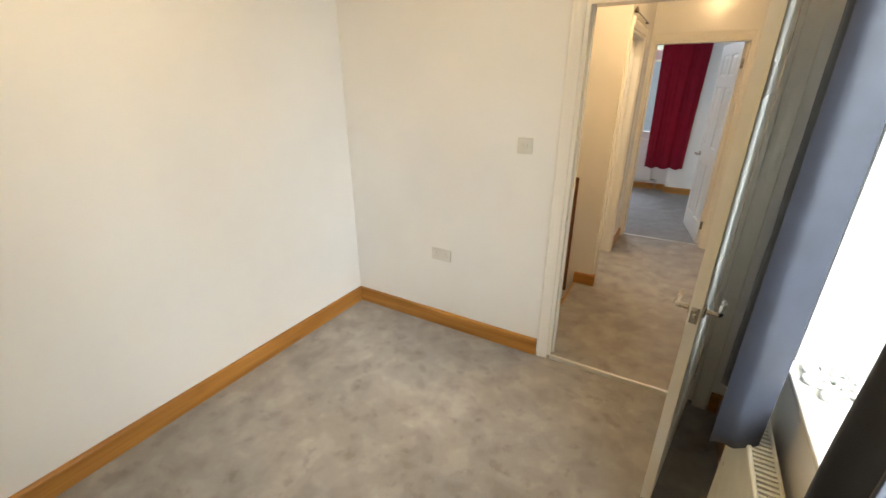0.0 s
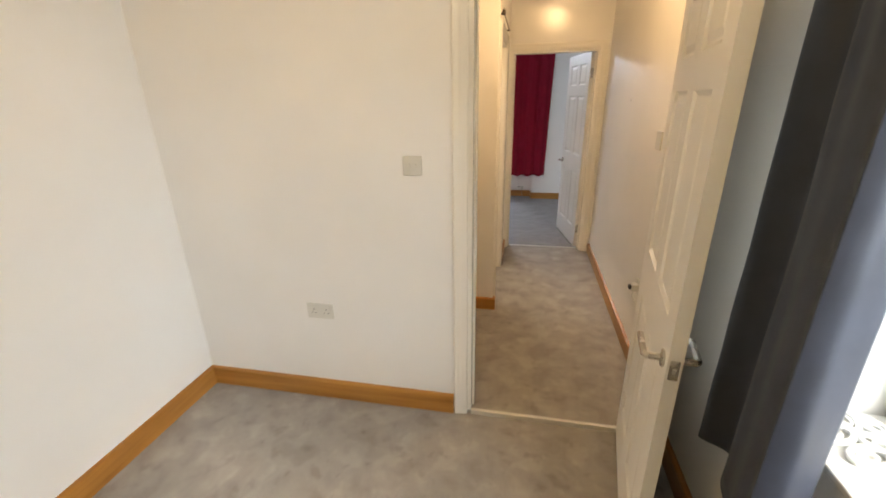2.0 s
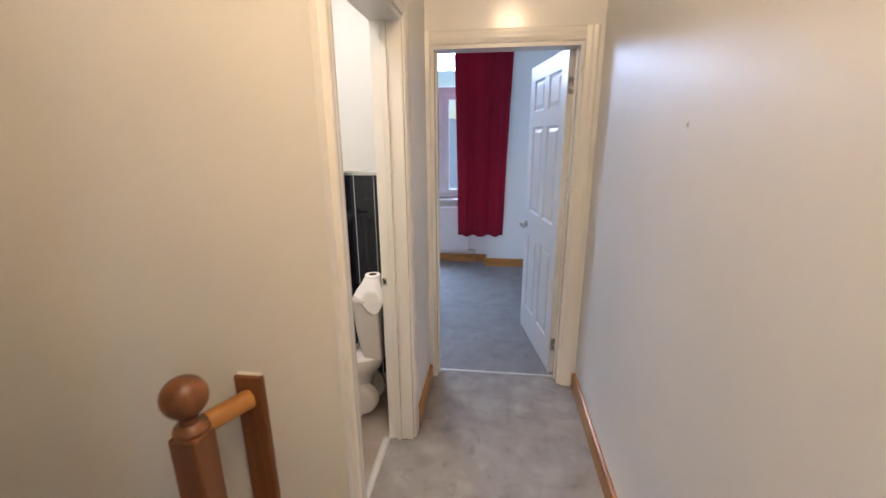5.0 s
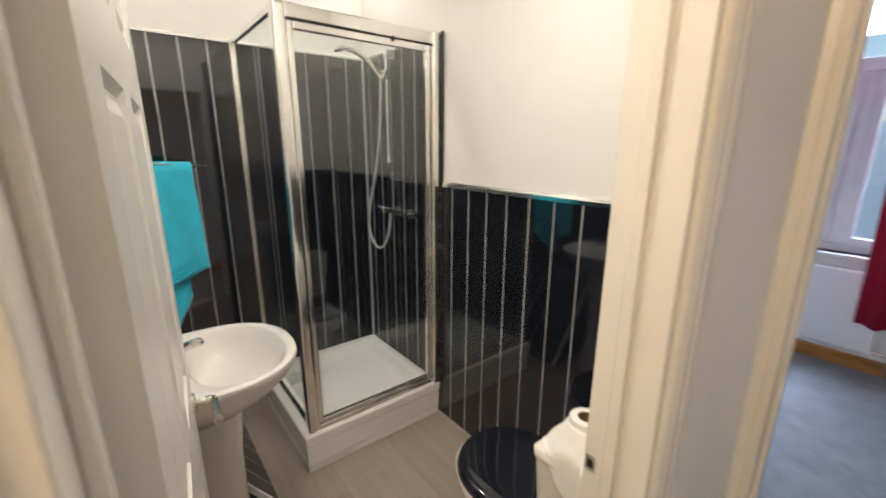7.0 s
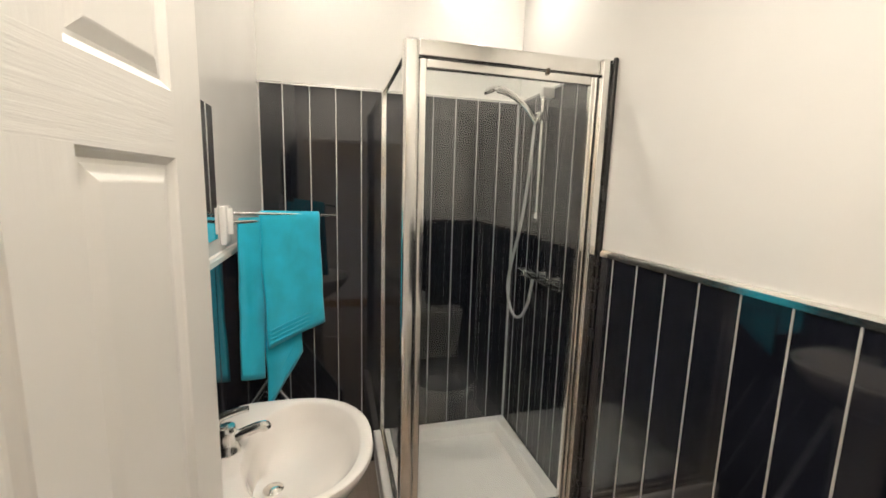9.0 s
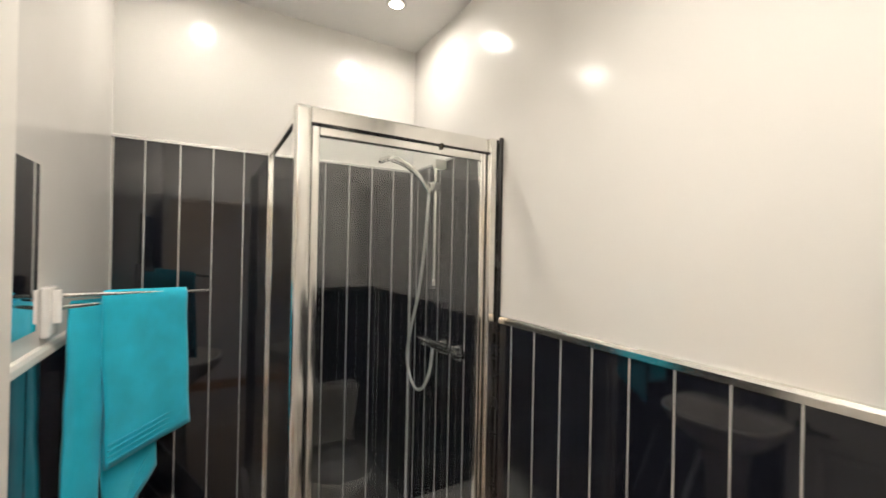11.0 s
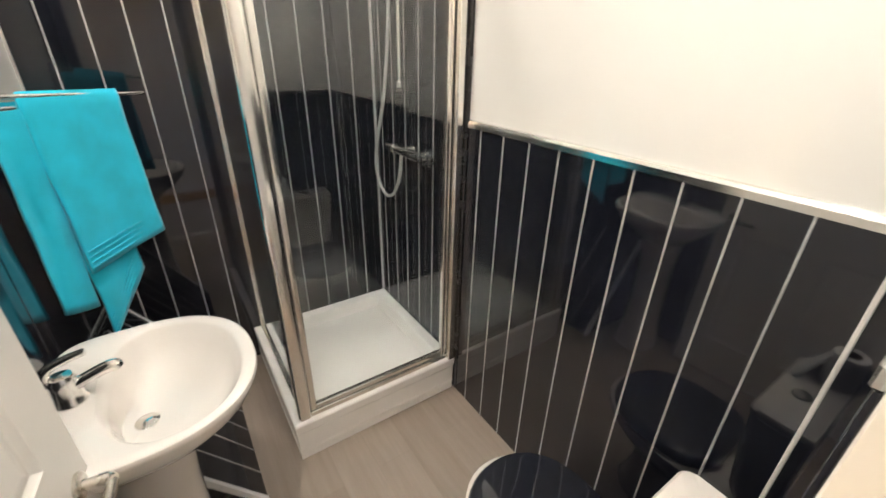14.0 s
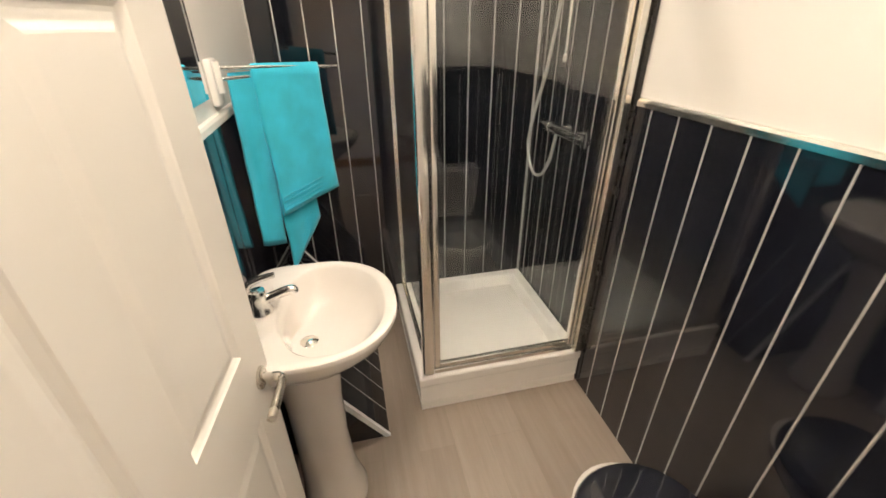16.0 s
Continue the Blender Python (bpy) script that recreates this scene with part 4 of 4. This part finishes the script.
chrome_box("door_stile", EX - 0.014, dy0, dz0, EX + 0.014, dy0 + 0.024, dz1)
chrome_box("door_stile", EX - 0.014, dy1 - 0.024, dz0, EX + 0.014, dy1, dz1)
chrome_box("door_rail", EX - 0.014, dy0 + 0.024, dz1 - 0.030, EX + 0.014, dy1 - 0.024, dz1)
chrome_box("door_rail", EX - 0.014, dy0 + 0.024, dz0, EX + 0.014, dy1 - 0.024, dz0 + 0.022)
part("pivot", lathe([(0.006, 0), (0.006, 0.02)], 12, base=(EX + 0.018, dy1 - 0.20, ETOP - 0.068)), M_DARK_METAL, enc, "", True)
part("seal", boxed(EX + 0.0145, dy0, dz1 + 0.001, EX + 0.0165, dy1, dz1 + 0.003), M_BLACK_TRIM, enc, "dark door seal")
part("wall_trim", boxed(EX + 0.0395, YB0 - 0.016, ZB, EX + 0.053, YB0 - 0.0005, ETOP + 0.004, 0.003), M_BLACK_TRIM, enc, "black upright wall trim")
for nm, bx in (("door_glass", (EX - 0.003, dy0 + 0.020, dz0 + 0.018, EX + 0.003, dy1 - 0.020, dz1 - 0.026)), ("side_glass", (XK + 0.040, EY - 0.003, ZB + 0.020, EX - 0.018, EY + 0.003, ETOP - 0.024))):
    g = part(nm, boxed(*bx), M_GLASS, enc, "clear shower glass")
    g.visible_shadow = False

shower = thing("shower_set", pose(0, 0, 0), "chrome bar mixer with riser rail, hose and handset", "shower")
RX, RY = -2.256, YB0 - 0.055
riser = part("riser_rail", tube([(RX, RY, 1.39), (RX, RY, 1.985)], 0.010, 14), M_CHROME, shower, "", True)
for z in (1.40, 1.965):
    part("rail_bracket", boxed(RX - 0.016, RY - 0.012, z - 0.022, RX + 0.016, YB0 - 0.008, z + 0.022, 0.005, 2), M_PLASTIC if z > 1.9 else M_CHROME, shower, "", True)
part("soap_hook", tube(smooth_path([(RX, RY, 1.41), (RX + 0.03, RY - 0.02, 1.405), (RX + 0.05, RY - 0.03, 1.425)], 5), 0.007, 8), M_PLASTIC, shower, "", True)
part("slider", boxed(RX - 0.022, RY - 0.030, 1.835, RX + 0.022, RY + 0.016, 1.880, 0.008, 2), M_CHROME, riser, "", True)
hp = smooth_path([(RX - 0.004, RY - 0.030, 1.825), (RX - 0.012, RY - 0.065, 1.88), (RX - 0.022, RY - 0.115, 1.93), (RX - 0.034, RY - 0.165, 1.96), (RX - 0.045, RY - 0.205, 1.972)], 6)
handset = part("handset", tube(hp, [0.011 + 0.006 * (i / len(hp)) for i in range(len(hp))], 12), M_CHROME, shower, "chrome handset", True)
head = part("spray_head", lathe([(0.001, 0.014), (0.022, 0.012), (0.036, 0.002), (0.036, -0.008), (0.030, -0.012), (0.001, -0.012)], 24), M_CHROME, handset, "", True)
head.matrix_basis = pose(RX - 0.050, RY - 0.232, 1.968, 24, 6, 0)
MZ = 1.125
part("mixer_bar", tube([(-2.315, RY, MZ), (-2.305, RY, MZ), (-2.055, RY, MZ), (-2.045, RY, MZ)], [0.017, 0.021, 0.021, 0.017], 18), M_CHROME, shower, "", True)
for x, r in ((-2.340, 0.024), (-2.045, 0.024)):
    k = part("knob", tube([(x, RY, MZ), (x + 0.03, RY, MZ)], r, 14), M_CHROME, shower, "", True)
    part("knob_lever", tube([(x + 0.015, RY - 0.018, MZ + 0.012), (x + 0.022, RY - 0.050, MZ + 0.028)], 0.006, 8), M_CHROME, k, "", True)
for x in (-2.235, -2.105):
    part("wall_flange", tube([(x, RY + 0.012, MZ), (x, YB0 - 0.009, MZ)], [0.020, 0.026], 16), M_CHROME, shower, "", True)
hose = smooth_path([(-2.255, RY, MZ - 0.018), (-2.256, RY - 0.006, 1.05), (-2.268, RY - 0.012, 0.98), (-2.315, RY - 0.018, 0.905), (-2.385, RY - 0.020, 0.882), (-2.450, RY - 0.022, 0.925), (-2.482, RY - 0.024, 1.02), (-2.440, RY - 0.026, 1.17), (-2.360, RY - 0.028, 1.35), (-2.295, RY - 0.032, 1.58), (-2.265, RY - 0.032, 1.82)], 8)
part("hose", tube(hose, 0.0078, 10), M_STRIP, shower, "silver flexible hose", True)


# ---- basin ----
BX, BY = -1.565, YBL + 0.012
basin = thing("wash_basin", pose(BX, BY, 0), "white ceramic pedestal wash basin with a chrome tap", "wash basin")


def outline(cx, cy, a, bf, bb, z, n=56, nf=2.3, nb=5.0):
    out = []
    for i in range(n):
        t = 2 * math.pi * i / n
        c, s = math.cos(t), math.sin(t)
        e, bsz = (nf, bf) if s >= 0 else (nb, bb)
        out.append((cx + a * math.copysign(abs(c) ** (2 / e), c), cy + bsz * math.copysign(abs(s) ** (2 / e), s), z))
    return out


C = 0.180
rings = [outline(0, 0.155, 0.085, 0.085, 0.085, 0.66), outline(0, 0.158, 0.115, 0.115, 0.12, 0.69), outline(0, 0.168, 0.185, 0.185, 0.16, 0.745),
         outline(0, 0.176, 0.228, 0.229, 0.173, 0.80), outline(0, C, 0.240, 0.242, 0.178, 0.832), outline(0, C, 0.243, 0.245, 0.1795, 0.842),
         outline(0, C, 0.241, 0.242, 0.179, 0.849), outline(0, C, 0.235, 0.235, 0.174, 0.852), outline(0, C + 0.045, 0.212, 0.171, 0.126, 0.850, 56, 2.2, 2.4),
         outline(0, C + 0.045, 0.205, 0.163, 0.119, 0.843, 56, 2.2, 2.3), outline(0, C + 0.041, 0.190, 0.148, 0.110, 0.805, 56, 2.1, 2.2),
         outline(0, C + 0.026, 0.150, 0.120, 0.092, 0.755, 56, 2, 2), outline(0, C, 0.09, 0.08, 0.065, 0.728, 56, 2, 2), outline(0, C - 0.016, 0.026, 0.026, 0.026, 0.722, 56, 2, 2)]
bowl = part("bowl", loft(rings), M_CERAMIC, basin, "", True)
rings = [outline(0, 0.150, a, f, b_, z, 40, 2.4, 3.2) for a, f, b_, z in ((0.105, 0.115, 0.11, 0.0), (0.107, 0.117, 0.11, 0.02), (0.098, 0.106, 0.105, 0.05), (0.082, 0.085, 0.095, 0.16), (0.074, 0.076, 0.09, 0.34), (0.078, 0.080, 0.09, 0.52), (0.092, 0.092, 0.095, 0.64), (0.10, 0.10, 0.10, 0.685))]
part("pedestal", loft(rings), M_CERAMIC, basin, "tapered ceramic pedestal", True)
part("waste", lathe([(0.001, 0.008), (0.018, 0.007), (0.022, 0.004), (0.026, 0.003), (0.026, 0.0), (0.001, 0.0)], 24, base=(0, C - 0.016, 0.723)), M_CHROME, bowl, "chrome plug waste", True)
tap = thing("basin_tap", pose(BX, BY + 0.060, 0.852), "chrome single lever basin tap", "tap")
part("body", lathe([(0.031, 0), (0.031, 0.004), (0.026, 0.010), (0.024, 0.045), (0.025, 0.055), (0.020, 0.068), (0.001, 0.073)], 24), M_CHROME, tap, "", True)
part("spout", tube(smooth_path([(0, 0.008, 0.034), (0, 0.04, 0.046), (0, 0.07, 0.056), (0, 0.088, 0.058), (0, 0.093, 0.050)], 5), 0.0135, 14), M_CHROME, tap, "", True)
lv = smooth_path([(0, -0.012, 0.050), (0, -0.024, 0.072), (0, -0.012, 0.092), (0, 0.020, 0.104), (0, 0.052, 0.110)], 6)
part("lever", tube(lv, [0.0125 - 0.005 * i / len(lv) for i in range(len(lv))], 12), M_CHROME, tap, "", True)

mirror = thing("wall_mirror", pose(-1.545, YBL + 0.004, 1.362), "frameless wall mirror above the basin", "mirror")
part("glass", boxed(-0.29, 0, 0, 0.29, 0.006, 0.376, 0.0015), M_MIRROR, mirror, "silvered mirror glass")


# ---- towel rail and towel ----
tr = thing("towel_rail", pose(-1.905, YBL + 0.004, 1.398), "white and chrome swing-arm towel rail", "towel rail")
part("wall_plate", boxed(-0.036, 0, -0.062, 0.036, 0.018, 0.058, 0.006, 3), M_ACRYLIC, tr, "white plastic bracket", True)
part("arm", tube([(-0.005, 0.014, 0.034), (-0.335, 0.338, 0.006)], 0.0062, 10), M_CHROME, tr, "", True)
part("arm", tube([(0.0, 0.014, 0.005), (-0.088, 0.090, 0.002)], 0.0062, 10), M_CHROME, tr, "", True)
part("hub", tube([(0.0, 0.020, -0.030), (0.0, 0.020, 0.050)], 0.012, 12), M_ACRYLIC, tr, "", True)


def drape(p0, p1, front, back, seed, swing=(0.0, 0.0), n=26, m=46):
    """Cloth over a bar from p0 to p1. front and back: drops at the two ends; swing: how far the hem leans along y."""
    p0, p1 = Vector(p0), Vector(p1)
    bm = bmesh.new()
    rows = []
    for j in range(m + 1):
        v = j / m * 2 - 1
        row = []
        for i in range(n + 1):
            u = i / n
            p = p0.lerp(p1, u)
            f = front[0] + (front[1] - front[0]) * u
            b = back[0] + (back[1] - back[0]) * u
            if v <= 0:
                d, off, lean = f * -v, 0.012, swing[0]
            else:
                d, off, lean = b * v, -0.012, swing[1]
            d = max(d - 0.012, 0.0)
            k = min(abs(v) / 0.06, 1.0)
            w = min(d / 0.25, 1.0)
            off = off * math.sin(k * math.pi / 2) + w * (0.004 * math.sin(6 * u + 3 * d + seed) + 0.005 * noise.noise((u * 3, d * 5, seed)))
            top = 0.008 * math.cos(k * math.pi / 2)
            row.append(bm.verts.new((p.x + off, p.y + lean * w * d + 0.004 * noise.noise((d * 8, seed, u)), p.z + top - d)))
        rows.append(row)
    for a, b in zip(rows, rows[1:]):
        for i in range(n):
            bm.faces.new((a[i], a[i + 1], b[i + 1], b[i]))
    return bm


M_TOWEL_BAND = fabric("turquoise flat woven band", (0.012, 0.49, 0.69), 900, 0.8)
towel = thing("bath_towel", pose(0, 0, 0), "turquoise terry towel folded over the rail arms", "towel")


def fold(name, *args):
    c = part(name, drape(*args), M_TOWEL, towel, "", True)
    s = c.modifiers.new("thickness", "SOLIDIFY")
    s.thickness, s.offset = 0.008, 0
    return c


fold("front_fold", (-1.998, 3.505, 1.424), (-2.182, 3.690, 1.412), (0.485, 0.445), (0.42, 0.40), 1.0, (0.03, 0.0))
fold("hanging_end", (-2.020, 3.497, 1.404), (-2.130, 3.610, 1.398), (0.70, 0.53), (0.47, 0.44), 5.0, (0.02, 0.0))
fold("side_fold", (-1.943, 3.450, 1.404), (-2.008, 3.512, 1.402), (0.55, 0.575), (0.47, 0.47), 9.0, (-0.02, 0.0))

def woven_bands(p0, p1, drop, lean, count=4):
    """Flat woven lines across the hem of a hanging cloth."""
    for k in range(count):
        up = 0.030 + 0.016 * k
        a = Vector((p0[0] + 0.0165, p0[1] + lean * drop[0] + 0.006, p0[2] - drop[0] + up))
        b = Vector((p1[0] + 0.0165, p1[1] + lean * drop[1] - 0.006, p1[2] - drop[1] + up))
        part("woven_band", tube([a, a.lerp(b, 0.33), a.lerp(b, 0.67), b], 0.0024, 6), M_TOWEL_BAND, towel, "flat woven band", True)


woven_bands((-1.998, 3.505, 1.424), (-2.182, 3.690, 1.412), (0.485, 0.445), 0.03)
woven_bands((-2.020, 3.497, 1.404), (-2.130, 3.610, 1.398), (0.70, 0.53), 0.02)


# ---- toilet ----
toilet = thing("toilet", pose(XH0 - 0.031, 4.375, 0), "white close-coupled toilet with a closed black seat", "toilet")


def egg(x0, x1, w, z, n=44, e=2.2):
    """An egg outline from x1 (back) to x0 (front), half width w."""
    cx = x0 * 0.45 + x1 * 0.55
    out = []
    for i in range(n):
        t = 2 * math.pi * i / n
        c, s = math.cos(t), math.sin(t)
        ax, ex = (x1 - cx, 3.2) if c >= 0 else (cx - x0, e)
        out.append((cx + ax * math.copysign(abs(c) ** (2 / ex), c), w * math.copysign(abs(s) ** (2 / ex), s), z))
    return out


rings = [egg(-0.47, -0.14, 0.105, 0.0), egg(-0.475, -0.135, 0.11, 0.02), egg(-0.46, -0.14, 0.100, 0.06), egg(-0.44, -0.13, 0.098, 0.14), egg(-0.445, -0.11, 0.100, 0.20), egg(-0.475, -0.09, 0.122, 0.255), egg(-0.535, -0.05, 0.162, 0.305), egg(-0.570, -0.03, 0.187, 0.350), egg(-0.582, -0.02, 0.195, 0.378), egg(-0.581, -0.02, 0.194, 0.395), egg(-0.574, -0.025, 0.188, 0.4), egg(-0.50, -0.06, 0.14, 0.40)]
part("pan", loft(rings), M_CERAMIC, toilet, "", True)
rings = [egg(-0.55, -0.175, 0.180, 0.4005), egg(-0.557, -0.172, 0.186, 0.405), egg(-0.557, -0.172, 0.186, 0.415), egg(-0.553, -0.174, 0.183, 0.418)]
part("seat", loft(rings), M_BLACK, toilet, "black gloss seat ring", True)
rings = [egg(-0.548, -0.172, 0.180, 0.4185), egg(-0.554, -0.170, 0.186, 0.423), egg(-0.553, -0.170, 0.185, 0.431), egg(-0.544, -0.174, 0.176, 0.440), egg(-0.528, -0.180, 0.162, 0.4425), egg(-0.44, -0.21, 0.10, 0.4435)]
lid = part("lid", loft(rings), M_BLACK, toilet, "closed black gloss lid", True)
for y in (-0.075, 0.075):
    s = -1 if y < 0 else 1
    part("trap_bulge", loft([[(-0.17 + a * math.cos(q * math.pi / 12), s * d, 0.105 + b * math.sin(q * math.pi / 12)) for q in range(24)] for d, a, b in ((0.06, 0.10, 0.10), (0.092, 0.095, 0.095), (0.106, 0.080, 0.082), (0.112, 0.055, 0.06), (0.113, 0.02, 0.02))]), M_CERAMIC, toilet, "", True)
    part("hinge", tube([(-0.178, y - 0.02, 0.425), (-0.178, y + 0.02, 0.425)], 0.011, 12), M_CHROME, lid, "", True)


def rrect(x0, x1, w, z, r=0.03, n=6):
    out = []
    for cx, cy, a0 in ((x1 - 0.008, w - 0.008, 0), (x0 + r, w - r, 90), (x0 + r, -w + r, 180), (x1 - 0.008, -w + 0.008, 270)):
        rr = 0.008 if a0 in (0, 270) else r
        for k in range(n + 1):
            t = radians(a0 + 90 * k / n)
            out.append((cx + rr * math.cos(t), cy + rr * math.sin(t), z))
    return out


rings = [rrect(-0.118, -0.020, 0.145, 0.395), rrect(-0.132, -0.018, 0.156, 0.44), rrect(-0.144, -0.016, 0.174, 0.58), rrect(-0.150, -0.015, 0.181, 0.713)]
part("cistern", loft(rings), M_CERAMIC, toilet, "", True)
rings = [rrect(-0.152, -0.013, 0.182, 0.7145), rrect(-0.155, -0.013, 0.185, 0.720), rrect(-0.155, -0.013, 0.185, 0.734), rrect(-0.149, -0.016, 0.180, 0.741), rrect(-0.12, -0.03, 0.15, 0.744)]
clid = part("cistern_lid", loft(rings), M_CERAMIC, toilet, "", True)
part("flush_button", lathe([(0.001, 0.006), (0.020, 0.005), (0.023, 0.0), (0.001, 0.0)], 20, base=(-0.09, 0.03, 0.744)), M_CHROME, clid, "chrome flush button", True)
for y in (-0.085, 0.085):
    part("floor_cap", lathe([(0.001, 0.012), (0.008, 0.010), (0.011, 0.0), (0.001, 0.0)], 12, base=(-0.30, y * 1.08, 0.021)), M_PLASTIC, toilet, "", True)

roll = thing("toilet_roll", pose(-0.682, 4.275, 0.745), "white toilet roll with a loose sheet on the cistern", "toilet roll")
part("roll", lathe([(0.020, 0.0), (0.038, 0.0), (0.040, 0.004), (0.040, 0.096), (0.038, 0.100), (0.020, 0.100), (0.020, 0.0)], 28), M_PAPER, roll, "", True)
part("core", lathe([(0.0185, 0.001), (0.020, 0.001), (0.020, 0.101), (0.0185, 0.101), (0.0185, 0.001)], 20), M_CARD, roll, "brown cardboard tube", True)
bm = bmesh.new()
rows = []
for j in range(17):
    v = j / 16
    row = []
    for i in range(19):
        u = i / 18
        a = radians(140 + 190 * u)
        reach = 0.060 + 0.046 * math.exp(-((u - 0.72) / 0.13) ** 2) + 0.008 * math.sin(9 * u)
        r = 0.0415 + reach * v
        z = 0.086 - 0.084 * min(v * 1.18, 1.0) ** 0.85
        x, y = r * math.cos(a), r * math.sin(a)
        if y < -0.083:
            z -= (-0.083 - y) * 1.3
            y = -0.083 - 0.10 * (-0.083 - y)
        if x < -0.093:
            z -= (-0.093 - x) * 0.9
            x = -0.093 - 0.3 * (-0.093 - x)
        row.append(bm.verts.new((x, y, z + 0.004 * noise.noise((u * 5, v * 4, 2.0)))))
    rows.append(row)
for a, b in zip(rows, rows[1:]):
    for i in range(18):
        bm.faces.new((a[i], a[i + 1], b[i + 1], b[i]))
sheet = part("loose_sheet", bm, M_PAPER, roll, "loose draped paper sheet", True)
sheet.modifiers.new("thickness", "SOLIDIFY").thickness = 0.0012


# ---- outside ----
# ground and hill both take the pale colour that paints in the haze
ground = structure("ground", boxed(-400, -400, -6.2, 400, 400, -6.0), M_HILL, "ground far below the windows, pale haze in its colour", "ground")
hill = bmesh.new()
rows = []
for j, (dy, base) in enumerate(((120, -6.1), (150, 2), (190, 8), (240, 10), (300, -6.1))):
    rows.append([hill.verts.new((-260 + 520 * i / 60, dy, base + (0 if base < -5 else 5 * noise.noise((i * 0.14, j * 0.4, 1.0))))) for i in range(61)])
for a, b in zip(rows, rows[1:]):
    for i in range(60):
        hill.faces.new((a[i], a[i + 1], b[i + 1], b[i]))
structure("backdrop", hill, M_HILL, "wooded hillside far away, pale haze in its colour", "hill")
